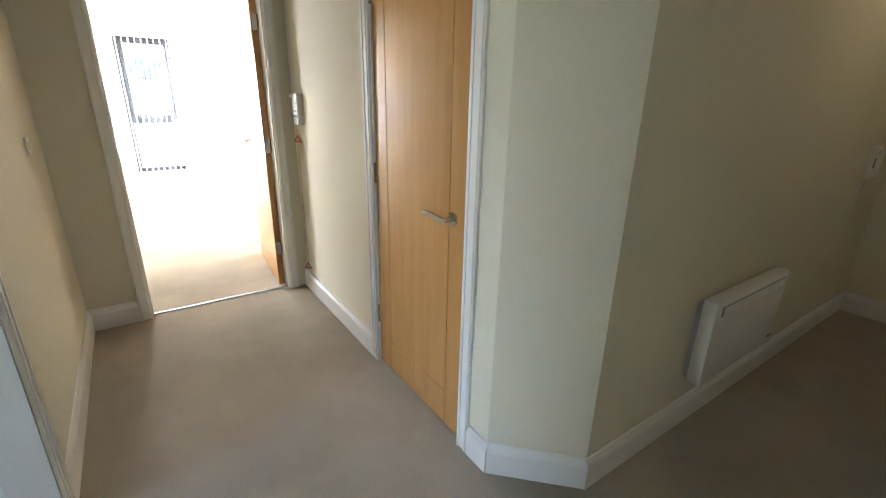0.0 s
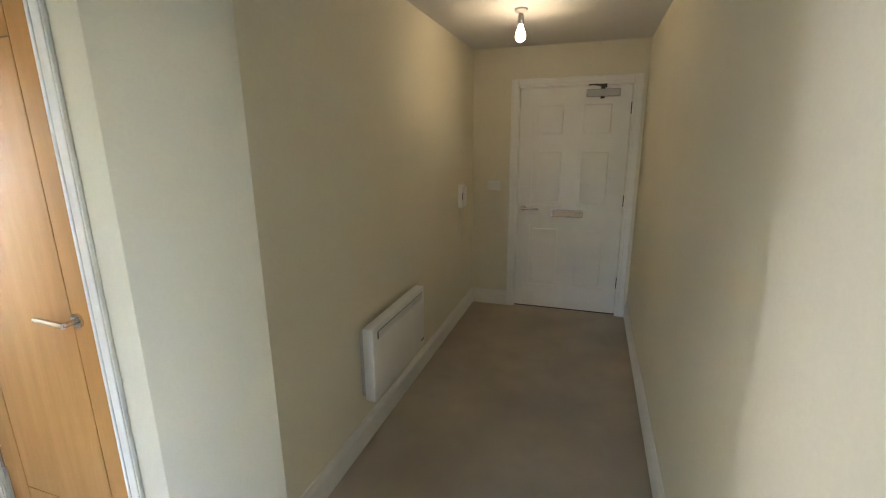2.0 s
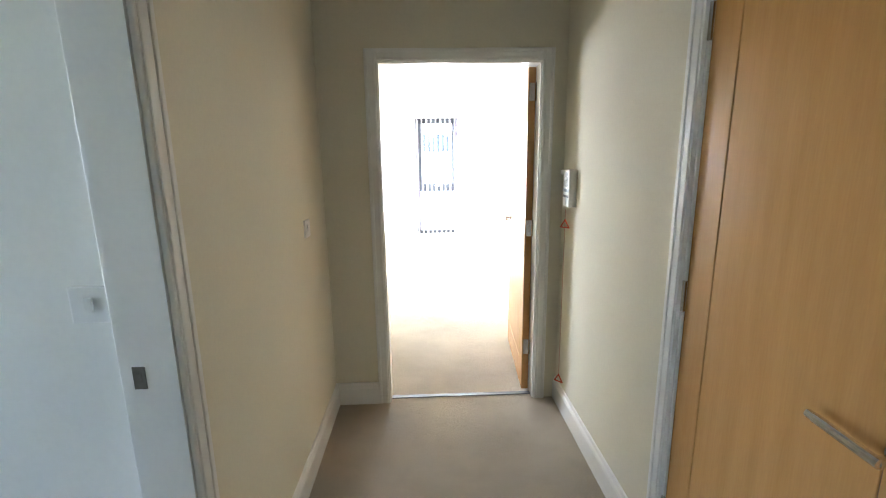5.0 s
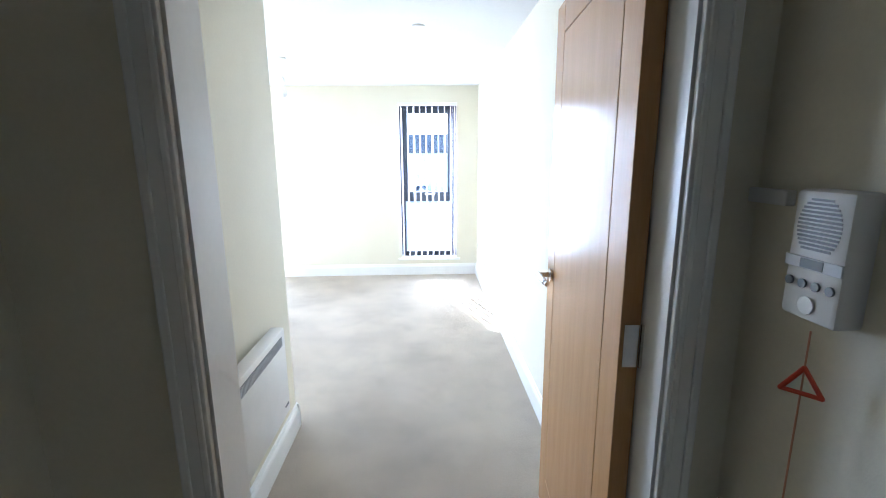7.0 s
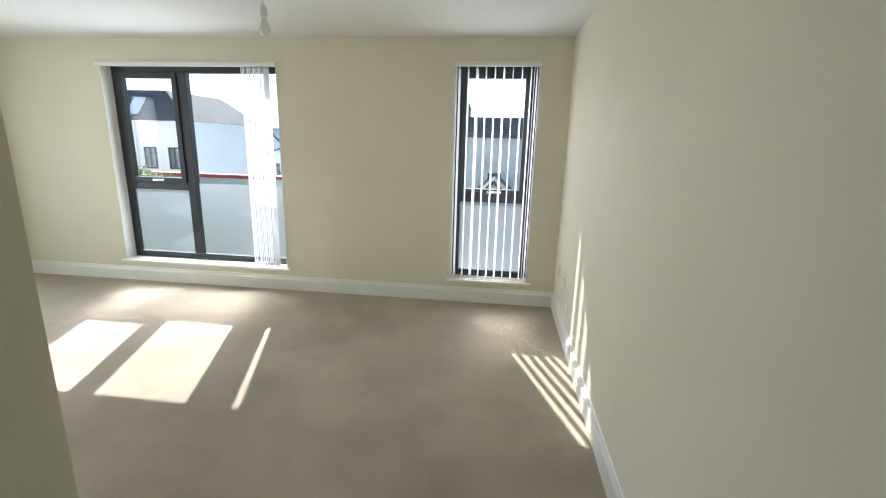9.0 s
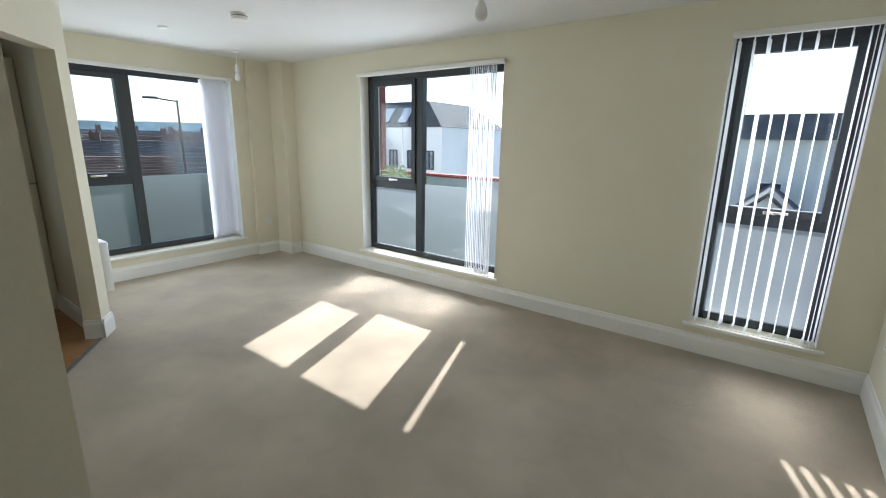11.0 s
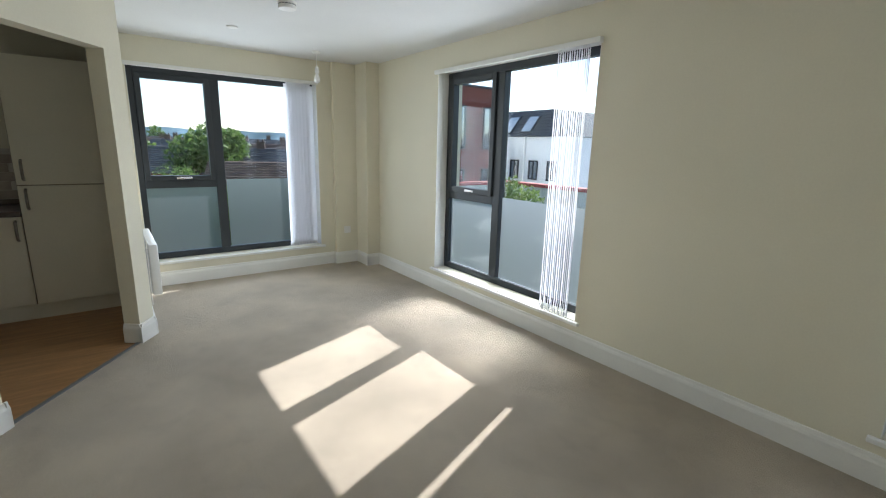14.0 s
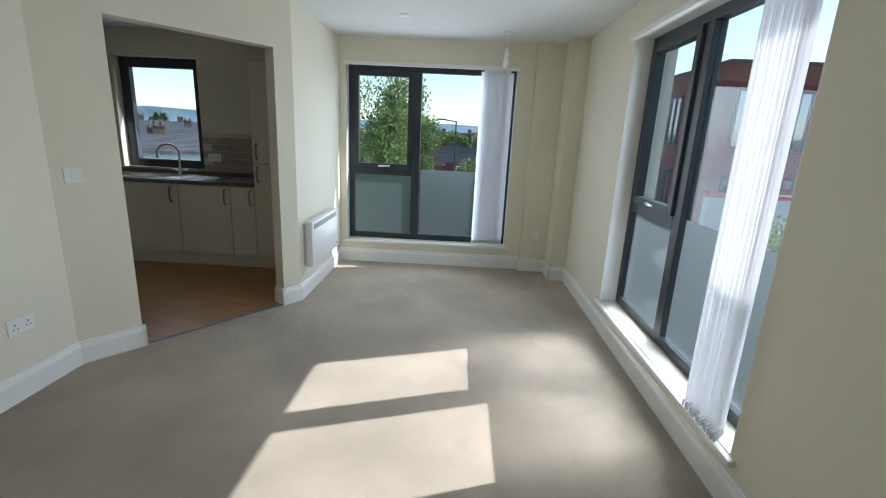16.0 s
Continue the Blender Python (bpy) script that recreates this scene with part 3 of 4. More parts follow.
def blind(name, m, W, z0, z1, slats, angle, spread, label, length=None):
    """slats: local x of each hanging strip, turned by angle."""
    e = thing(name, m, label, "blind", "vertical blinds at the windows")
    bm = bmesh.new()
    box(bm, -W / 2, W / 2, -0.012, 0.028, z1 - 0.036, z1, 0.004)
    part("headrail", bm, M_TRIM, e, "white headrail")
    zb = z0 + 0.03
    me = None
    for i, x in enumerate(slats):
        if me is None:
            bm = bmesh.new()
            k = 6
            cols = []
            for j in range(k + 1):
                u = (j / k - 0.5) * 0.089
                yy = 0.005 * (1 - (2 * j / k - 1) ** 2)
                cols.append([bm.verts.new((u, yy + dy, zz)) for dy, zz in ((0, zb), (0, z1 - 0.055))])
            for a, b in zip(cols, cols[1:]):
                bm.faces.new((a[0], b[0], b[1], a[1]))
            box(bm, -0.0445, 0.0445, -0.001, 0.006, zb - 0.004, zb + 0.028)
            box(bm, -0.010, 0.010, -0.001, 0.004, z1 - 0.057, z1 - 0.036)
            me = finish(bm, "slat", M_SLAT)
        o = new("slat", me)
        o.parent = e
        wob = 4 * math.sin(i * 2.3)
        o.matrix_basis = pose(x, 0.010, 0, 0, 0, angle + wob * spread)
    if len(slats) > 1:
        bm = bmesh.new()
        for a, b in zip(slats, slats[1:]):
            d = min(0.02, 0.5 * abs(b - a))
            pts = [(a + (b - a) * k / 6, -0.022, zb + 0.012 - d * math.sin(math.pi * k / 6)) for k in range(7)]
            tube(bm, [Vector(p) for p in pts], 0.0014, 5)
        part("chain", bm, M_CHAIN, e, "white bottom chain")
    return e


blind("vertical_blind", pose(mid(WC), -0.004, 0), WC[1] - WC[0] + 0.01, WC[2], WC[3] + 0.005, [-0.325 + 0.0765 * i for i in range(9)] + [0.315, 0.335], 82, 1, "open white vertical blind over the narrow window")
blind("vertical_blind", pose(mid(WB), -0.027, 0), WB[1] - WB[0] + 0.03, WB[2], WB[3] + 0.012, [0.565 + 0.0195 * i for i in range(12)] + [0.795, 0.81, 0.823], 126, 1.0, "white vertical blind bunched to one side")
blind("vertical_blind", pose(XW + 0.004, mid(WA), 0, 0, 0, 90), WA[1] - WA[0] + 0.03, WA[2], WA[3] + 0.012, [0.56 + 0.014 * i for i in range(19)], 20, 1.6, "white vertical blind drawn to one side")

# ---- heaters ----


def heater(m, w, z0, z1, label, vents):
    """Local x along the wall, y out of the wall."""
    e = thing("panel_heater", m, label, "heater", "panel heaters on the walls")
    bm = bmesh.new()
    box(bm, 0, w, 0.022, 0.085, z0, z1, 0.012)
    part("body", bm, M_PLASTIC, e, "white steel panel", True)
    bm = bmesh.new()
    box(bm, 0.015, w - 0.015, 0.0, 0.021, z0 + 0.02, z1 - 0.03)
    part("wall_bracket", bm, M_LIGHTGREY, e)
    bm = bmesh.new()
    box(bm, 0.05, w - 0.05, 0.083, 0.0865, z1 - 0.075, z1 - 0.030, 0.001)
    g = part("vent_grille", bm, M_GREYP, e, "grey vent grille")
    n = int((w - 0.12) / 0.011)
    bm = bmesh.new()
    for i in range(n):
        x = 0.058 + (w - 0.116) * i / n
        box(bm, x, x + 0.0055, 0.086, 0.0895, z1 - 0.072, z1 - 0.033)
    part("vent_slats", bm, M_LIGHTGREY if vents else M_PLASTIC, g)
    bm = bmesh.new()
    box(bm, 0.03, 0.075, 0.084, 0.088, z0 + 0.05, z0 + 0.058)
    part("badge", bm, M_GREYP, e)
    bm = bmesh.new()
    tube(bm, [Vector(p) for p in ((w - 0.02, 0.03, z1 - 0.02), (w - 0.005, 0.02, z1 + 0.03), (w + 0.03, 0.012, z1 - 0.02), (w + 0.045, 0.010, z0 + 0.1), (w + 0.03, 0.010, z0 - 0.06))], 0.004, 6)
    if vents:
        part("cable", bm, M_PLASTIC, e, "white power cable", True)
    else:
        bm.free()
    return e


heater(pose(1.60, YC, 0, 0, 0, 180), 0.735, 0.265, 0.675, "slim white wall-mounted panel heater in the corridor", False)
heater(pose(XN, -3.71, 0, 0, 0, -90), 0.66, 0.31, 0.735, "white wall-mounted panel heater with grey grille", True)
heater(pose(-5.50, -2.475, 0), 0.80, 0.27, 0.67, "white wall-mounted panel heater beside the window", True)


# ---- wall plates, alarm, fittings ----


def plate(name, m, w, h, label, cat, rockers=1, sockets=0):
    e = thing(name, m, label, cat)
    bm = bmesh.new()
    box(bm, -w / 2, w / 2, 0, 0.009, -h / 2, h / 2, 0.003)
    part("faceplate", bm, M_PLASTIC, e)
    for i in range(rockers):
        bm = bmesh.new()
        cx = (i - (rockers - 1) / 2) * 0.028
        box(bm, cx - 0.011, cx + 0.011, 0.008, 0.014, -0.018, 0.018, 0.002)
        part("rocker", bm, M_PLASTIC, e)
    for i in range(sockets):
        bm = bmesh.new()
        cx = (i - (sockets - 1) / 2) * 0.07
        box(bm, cx - 0.004, cx + 0.004, 0.0088, 0.0098, 0.004, 0.014)
        for s in (-1, 1):
            box(bm, cx + s * 0.011 - 0.004, cx + s * 0.011 + 0.004, 0.0088, 0.0098, -0.016, -0.010)
        part("socket_holes", bm, M_GREYP, e)
    return e


EW = 90  # plates on a wall that faces west
plate("tv_socket", pose(0, -0.25, 0.43, 0, 0, EW), 0.086, 0.086, "white aerial socket plate on the wall", "socket", 0, 1)
plate("power_socket", pose(0, -0.57, 0.45, 0, 0, EW), 0.146, 0.086, "white double power socket on the wall", "socket", 2, 2)
plate("power_socket", pose(0, -0.80, 0.29, 0, 0, EW), 0.086, 0.086, "white fused spur plate above the baseboard", "socket", 1, 0)
plate("power_socket", pose(-3.07, YS, 0.39), 0.146, 0.086, "white double power socket on the wall", "socket", 0, 2)
pk = K0 + KD * 0.10
plate("light_switch", pose(pk.x, pk.y, 1.12, 0, 0, kang + 180), 0.086, 0.086, "white light switch beside the kitchen opening", "switch", 1)
plate("light_switch", pose(-1.63, -6.44, 1.20, 0, 0, 180), 0.09, 0.09, "white light switch on the side room wall", "switch", 1)
plate("light_switch", pose(XL, -5.31, 1.195, 0, 0, -90), 0.086, 0.086, "white light switch on the hall wall", "switch", 1)
plate("power_socket", pose(XW + 0.06, -0.30, 0.42, 0, 0, -90), 0.086, 0.086, "small white blank plate on the corner column", "socket", 0, 0)
plate("fused_spur", pose(XN, -4.40, 0.78, 0, 0, -90), 0.086, 0.086, "white fused switch above the heater", "switch", 1)
plate("blank_plate", pose(XF, -7.60, 1.17, 0, 0, 90), 0.12, 0.086, "white blank plate beside the front door", "plate", 0)

al = thing("alarm_intercom", pose(XH + 0.018, -5.072, 1.35, 0, 0, 90), "white emergency call intercom with speaker and buttons", "intercom")
bm = bmesh.new()
box(bm, -0.050, 0.050, 0, 0.060, -0.10, 0.10, 0.008)
part("body", bm, M_PLASTIC, al, "", True)
bm = bmesh.new()
for i in range(13):
    z = 0.086 - i * 0.0062
    hw = 0.038 * math.sqrt(max(0.05, 1 - ((i - 6.5) / 7.5) ** 2))
    box(bm, -hw, hw, 0.0595, 0.0612, z - 0.0017, z + 0.0017)
part("speaker_grille", bm, M_GREYP, al, "grey speaker slots")
bm = bmesh.new()
box(bm, -0.05, 0.05, 0.0595, 0.0625, -0.020, -0.002, 0.001)
part("light_strip", bm, material("pale_strip", (0.8, 0.82, 0.85), 0.2), al)
bm = bmesh.new()
box(bm, -0.02, 0.02, 0.062, 0.0635, -0.018, -0.004)
part("display", bm, M_GREYP, al, "dark display window")
for x in (-0.036, -0.012, 0.012, 0.036):
    bm = bmesh.new()
    cyl(bm, (x, 0.059, -0.043), (x, 0.0635, -0.043), 0.007, seg=14)
    part("button", bm, M_GREYP, al, "grey round button")
bm = bmesh.new()
cyl(bm, (0, 0.059, -0.075), (0, 0.063, -0.075), 0.014, seg=16)
part("call_button", bm, M_PLASTIC, al)
tr = thing("cable_trunking", pose(XH, -4.97, 1.43), "white mini trunking on the wall", "trunking")
bm = bmesh.new()
box(bm, -0.018, 0, -0.005, 0.085, -0.013, 0.013, 0.002)
part("cover", bm, M_PLASTIC, tr)
pc = thing("pull_cord", pose(XH - 0.045, -5.09, 0, 0, 0, 40), "red triangle on a white emergency pull cord", "pull cord")
bm = bmesh.new()
cyl(bm, (0, 0, 0.25), (0, 0, 1.24), 0.0014, seg=6)
part("cord", bm, material("orange_cord", (0.55, 0.25, 0.15), 0.7), pc)
for nm, zt in (("triangle", 1.18), ("triangle", 0.26)):
    bm = bmesh.new()
    a, b, c = Vector((0, 0, zt)), Vector((0, 0.026, zt - 0.042)), Vector((0, -0.026, zt - 0.042))
    tube(bm, [a, b, c, a, b], 0.0038, 8)
    part(nm, bm, M_RED, pc, "red plastic triangle", True)

ent = thing("entry_phone", pose(2.72, YC, 1.12, 0, 0, 180), "white wall-mounted door entry handset", "entry phone")
bm = bmesh.new()
box(bm, -0.05, 0.05, 0, 0.035, -0.10, 0.10, 0.008)
part("base", bm, M_PLASTIC, ent, "", True)
bm = bmesh.new()
box(bm, -0.025, 0.025, 0.034, 0.060, -0.085, 0.085, 0.012)
part("handset", bm, M_PLASTIC, ent, "", True)
bm = bmesh.new()
box(bm, 0.03, 0.045, 0.034, 0.038, -0.03, 0.03)
part("panel", bm, M_GREYP, ent)
bm = bmesh.new()
cyl(bm, (0, 0.01, -0.10), (0, 0.01, -0.35), 0.003, seg=6)
part("cord", bm, M_PLASTIC, ent)


def pendant(x, y, drop, mat, label, lit=False):
    e = thing("pendant_light", pose(x, y, H), label, "light", "bare bulb pendants")
    bm = bmesh.new()
    lathe(bm, [(0.040, 0.0), (0.042, -0.012), (0.030, -0.022), (0.010, -0.028)], 24)
    part("ceiling_rose", bm, M_PLASTIC, e, "", True)
    bm = bmesh.new()
    cyl(bm, (0, 0, -0.02), (0, 0, -drop + 0.09), 0.0035, seg=8)
    part("flex", bm, M_PLASTIC, e)
    bm = bmesh.new()
    lathe(bm, [(0.010, -drop + 0.125), (0.017, -drop + 0.115), (0.018, -drop + 0.085), (0.021, -drop + 0.083), (0.021, -drop + 0.064), (0.017, -drop + 0.060)], 18)
    part("lamp_holder", bm, M_PLASTIC, e, "", True)
    bm = bmesh.new()
    lathe(bm, [(0.012, -drop + 0.062), (0.016, -drop + 0.045), (0.028, -drop + 0.015), (0.031, -drop - 0.008), (0.026, -drop - 0.026), (0.014, -drop - 0.036), (0.003, -drop - 0.039)], 20)
    part("bulb", bm, mat, e, "lit warm bulb" if lit else "unlit opal bulb", True)


pendant(-1.90, -1.53, 0.29, M_BULBOFF, "white ceiling pendant with a bare opal bulb")
pendant(-5.45, -0.79, 0.27, M_BULBOFF, "white ceiling pendant with a bare opal bulb")
pendant(2.02, -7.99, 0.15, M_BULB, "lit bare bulb on a short ceiling pendant", True)
lp = bpy.data.lights.new("corridor_bulb", "POINT")
lp.energy, lp.color, lp.shadow_soft_size = 0.022, (1.0, 0.74, 0.42), 0.035
new("corridor_bulb", lp).location = (2.02, -7.99, H - 0.225)

sm = thing("smoke_alarm", pose(-4.03, -1.54, H), "round white smoke alarm on the ceiling", "smoke alarm")
bm = bmesh.new()
lathe(bm, [(0.062, 0), (0.062, -0.014), (0.056, -0.018), (0.056, -0.024), (0.060, -0.026), (0.056, -0.046), (0.030, -0.052), (0.002, -0.052)], 32)
part("body", bm, M_PLASTIC, sm, "", True)
bm = bmesh.new()
for i in range(16):
    a = 2 * math.pi * i / 16
    box(bm, 0.0545, 0.0585, -0.008, 0.008, -0.0245, -0.0185, 0, pose(0, 0, 0, 0, 0, math.degrees(a)))
part("vent_slots", bm, M_GREYP, sm)
cv = thing("ceiling_vent", pose(-3.31, -1.60, H), "round white extract valve in the ceiling", "vent")
bm = bmesh.new()
lathe(bm, [(0.075, 0), (0.078, -0.008), (0.066, -0.016), (0.054, -0.010)], 32)
part("ring", bm, M_PLASTIC, cv, "", True)
bm = bmesh.new()
lathe(bm, [(0.054, -0.0095), (0.054, -0.013), (0.01, -0.013)], 28)
part("gap", bm, M_GREYP, cv)
bm = bmesh.new()
lathe(bm, [(0.044, -0.014), (0.046, -0.022), (0.020, -0.028), (0.002, -0.028)], 28)
part("cone", bm, M_PLASTIC, cv, "", True)
for x, y in ((-4.99, -1.68), (-0.69, -2.49)):
    d = thing("ceiling_sensor", pose(x, y, H), "small round white ceiling cover plate", "sensor")
    bm = bmesh.new()
    lathe(bm, [(0.042, 0), (0.042, -0.006), (0.036, -0.011), (0.004, -0.012)], 28)
    part("cover", bm, M_PLASTIC, d, "", True)

# ---- kitchen ----
KF = -5.40  # cabinet front plane


def bar_handle(parent, x, y, z0, z1):
    bm = bmesh.new()
    tube(bm, [Vector(p) for p in ((x, y, z0), (x + 0.028, y, z0 + 0.012), (x + 0.034, y, (z0 + z1) / 2), (x + 0.028, y, z1 - 0.012), (x, y, z1))], 0.010, 8)
    part("handle", bm, M_NICKEL, parent, "satin nickel bow handle", True)


def cabinet(y0, y1, z0, z1, doors, label, name="base_cabinet", front=KF, back=XW):
    e = thing(name, pose(0, 0, 0), label, "cabinet", "cream kitchen cabinets")
    bm = bmesh.new()
    box(bm, back + 0.003, front - 0.020, y0, y1, z0, z1)
    part("body", bm, M_CARCASS, e)
    for a, b, c, d, hy, hz in doors:
        bm = bmesh.new()
        box(bm, front - 0.018, front, a + 0.004, b - 0.004, c + 0.004, d - 0.004, 0.003)
        o = part("door", bm, M_CAB, e, "plain cream door")
        if hy is not None:
            bar_handle(o, front, hy, hz, hz + 0.15)
    return e


ZC = 0.845
cabinet(-3.20, -2.60, 0.13, 2.03, [(-3.20, -2.60, 0.13, 1.08, -3.15, 0.90), (-3.20, -2.60, 1.08, 2.03, -3.15, 1.12)], "tall cream larder cabinet with two doors", "tall_cabinet")
cabinet(-3.45, -3.20, 0.13, ZC, [(-3.45, -3.20, 0.13, ZC, -3.24, 0.66)], "narrow cream base cabinet under the worktop")
cabinet(-3.98, -3.45, 0.13, ZC, [(-3.98, -3.45, 0.13, ZC, -3.50, 0.66)], "cream base cabinet beside the sink")
cabinet(-4.60, -3.98, 0.13, ZC, [(-4.60, -3.98, 0.13, ZC, -4.05, 0.66)], "cream base cabinet under the sink")
bm = bmesh.new()
box(bm, XW + 0.01, KF - 0.045, -6.2, -2.60, 0.0, 0.128)
tagged(part("plinth", bm, M_CAB), "cream plinth board under the cabinets", "plinth")
bm = bmesh.new()
box(bm, XW + 0.003, KF - 0.02, -6.2, -4.602, 0.13, ZC)
tagged(part("corner_cabinet", bm, M_CAB), "cream corner base cabinet", "cabinet")
wt = thing("worktop", pose(0, 0, 0), "grey-brown laminate worktop along the kitchen window wall", "worktop")
bm = bmesh.new()
box(bm, XW + 0.003, KF + 0.025, -6.2, -4.77, ZC + 0.002, ZC + 0.04, 0.003)
box(bm, XW + 0.003, KF + 0.025, -4.13, -3.205, ZC + 0.002, ZC + 0.04, 0.003)
box(bm, XW + 0.003, -5.82, -4.77, -4.13, ZC + 0.002, ZC + 0.04)
box(bm, -5.46, KF + 0.025, -4.77, -4.13, ZC + 0.002, ZC + 0.04)
part("slab", bm, M_WORKTOP, wt)
bm = bmesh.new()
box(bm, XW + 0.003, XW + 0.02, -6.2, -3.205, ZC + 0.041, ZC + 0.085, 0.002)
part("upstand", bm, M_WORKTOP, wt)
sk = thing("sink", pose(0, 0, ZC + 0.041), "stainless steel inset sink with drainer", "sink")
bm = bmesh.new()
box(bm, -5.84, -5.44, -4.13, -3.60, 0.0, 0.006, 0.002)
for i in range(7):
    box(bm, -5.78 + i * 0.045, -5.765 + i * 0.045, -4.08, -3.66, 0.005, 0.009, 0.001)
part("drainer", bm, M_STEEL, sk)
bm = bmesh.new()
for x0, x1, y0, y1 in ((-5.84, -5.81, -4.79, -4.13), (-5.47, -5.44, -4.79, -4.13), (-5.81, -5.47, -4.79, -4.76), (-5.81, -5.47, -4.16, -4.13)):
    box(bm, x0, x1, y0, y1, -0.16, 0.006)
box(bm, -5.81, -5.47, -4.76, -4.16, -0.165, -0.155)
part("bowl", bm, M_STEEL, sk)
tp = thing("tap", pose(-5.79, -4.18, ZC + 0.047), "chrome swan-neck kitchen mixer tap", "tap")
bm = bmesh.new()
arc = [Vector((0, 0, 0)), Vector((0, 0, 0.22))] + [Vector((0.03 * (1 - math.cos(a)), -0.10 * (1 - math.cos(a)), 0.22 + 0.10 * math.sin(a))) for a in [math.pi * k / 10 for k in range(1, 11)]] + [Vector((0.06, -0.20, 0.17))]
tube(bm, arc, 0.012, 10)
cyl(bm, (0, 0, 0), (0, 0, 0.06), 0.024, 0.020, 16)
part("spout", bm, M_STEEL, tp, "", True)
bm = bmesh.new()
cyl(bm, (0, 0.02, 0.045), (0.0, 0.085, 0.06), 0.008, seg=10)
part("lever", bm, M_STEEL, tp, "", True)
bm = bmesh.new()
cyl(bm, (0, -0.02, 0.045), (0.0, -0.085, 0.06), 0.008, seg=10)
part("lever", bm, M_STEEL, tp, "", True)
# kitchen window and wall cabinet
kw = thing("window_4", pose(XW, mid(WK), 0, 0, 0, 90), "dark grey framed kitchen window over the sink", "window", kind="structure")
hw = (WK[1] - WK[0]) / 2
for x0, x1, a, b in ((-hw, -hw + 0.10, WK[2], WK[3]), (hw - 0.10, hw, WK[2], WK[3]), (-hw + 0.10, hw - 0.10, WK[3] - 0.10, WK[3]), (-hw + 0.10, hw - 0.10, WK[2], WK[2] + 0.10)):
    bm = bmesh.new()
    box(bm, x0, x1, 0.10, 0.17, a, b, 0.005)
    part("window_frame", bm, M_FRAME, kw)
bm = bmesh.new()
box(bm, -hw + 0.1, hw - 0.1, 0.13, 0.136, WK[2] + 0.1, WK[3] - 0.1)
part("pane", bm, M_GLASS, kw, "clear glass pane").visible_shadow = False
bm = bmesh.new()
box(bm, -hw + 0.002, hw - 0.002, 0.0, 0.10, WK[2] + 0.0005, WK[2] + 0.014)
part("window_sill", bm, M_TILE, kw, "tiled sill")
cabinet(-5.55, -4.93, 1.40, 2.10, [(-5.55, -4.93, 1.40, 2.10, None, 0)], "cream wall cabinet beside the kitchen window", "wall_cabinet", front=XW + 0.33)
# white appliance at the return of the kitchen
ap = thing("washing_machine", pose(-5.05, -4.78, 0), "white front-loading appliance under the worktop return", "appliance")
bm = bmesh.new()
box(bm, -0.30, 0.30, -0.55, 0.0, 0.02, 0.83, 0.01)
part("casing", bm, M_PLASTIC, ap)
bm = bmesh.new()
lathe(bm, [(0.17, 0), (0.17, 0.02), (0.14, 0.03), (0.12, 0.015)], 28)
bmesh.ops.transform(bm, matrix=pose(0, 0.0, 0.45, -90, 0, 0), verts=bm.verts)
part("door", bm, M_LIGHTGREY, ap, "round door", True)
# vinyl planks of the kitchen
bm = bmesh.new()
poly = [(XW, -2.56), (-4.62, -2.56), tuple(K0 + KD * KB - KN * 0.0), tuple(K0 + KD * KA - KN * 0.0), (-3.42, YS - 0.06), (-3.05, YS - 0.1), (-3.05, -6.2), (XW, -6.2)]
bm.faces.new([bm.verts.new((x, y, 0.0015)) for x, y in poly])
structure("floor_kitchen", bm, M_LINO, "wood-effect vinyl plank floor of the kitchen", "floor")
# tiles between window and tall cabinet
sp = thing("backsplash", pose(XW, 0, 0), "taupe brick-pattern wall tiles above the worktop", "tiles", kind="structure")
bm = bmesh.new()
box(bm, 0.0005, 0.006, -3.985, -3.205, ZC + 0.085, 1.345)
part("grout", bm, M_GROUT, sp)
plate("power_socket", pose(XW + 0.012, -3.86, 1.08, 0, 0, -90), 0.146, 0.086, "white double socket on the tiles", "socket", 0, 2)

# ---- outside ----
GZ = -6.0
M_BRICK = material("red_brick", (0.21, 0.055, 0.042), 0.85, var=0.15, scale=0.8, fine=14)
M_CHIMNEY = material("sooty_brick", (0.11, 0.075, 0.06), 0.9, var=0.2, scale=3, fine=20)
M_RENDER = material("white_render", (0.85, 0.85, 0.84), 0.85, var=0.05, scale=0.6, fine=9)
M_GREYRENDER = material("grey_render", (0.66, 0.64, 0.60), 0.85, var=0.12, scale=0.7, fine=9)
M_SLATE = material("grey_slate", (0.13, 0.13, 0.14), 0.9, var=0.22, scale=1.5, fine=12)
M_BROWNROOF = material("brown_roof_tile", (0.17, 0.115, 0.09), 0.8, var=0.2, scale=1.5, fine=10)
M_DARKROOF = material("dark_mansard_cladding", (0.06, 0.07, 0.085), 0.85, var=0.15, scale=1.0)
M_PANE = material("dark_window_pane", (0.05, 0.06, 0.07), 0.08, var=0.1)
M_SKYLIGHT = material("skylight_glass", (0.45, 0.5, 0.55), 0.05, var=0.05)
M_MIRRORPANE = material("reflecting_window_glass", (0.30, 0.33, 0.36), 0.06, metal=0.85, var=0.06)
M_BARK = material("bark", (0.12, 0.09, 0.06), 0.9, var=0.25, scale=6)
M_ROAD = material("asphalt", (0.055, 0.055, 0.056), 0.9, var=0.15, scale=0.5)
M_REDPAINT = material("red_coping", (0.40, 0.05, 0.05), 0.6)
# hill green shifted to blue: the haze of distance is in the colour
M_HILL = material("hazed_hillside", (0.16, 0.23, 0.27), 1.0, var=0.25, scale=0.012, fine=0.08, spec=0.0)


def ground_material():
    m = material("grass_ground", (0.115, 0.155, 0.065), 1.0, var=0.3, scale=0.15, fine=3, spec=0.05)
    return m


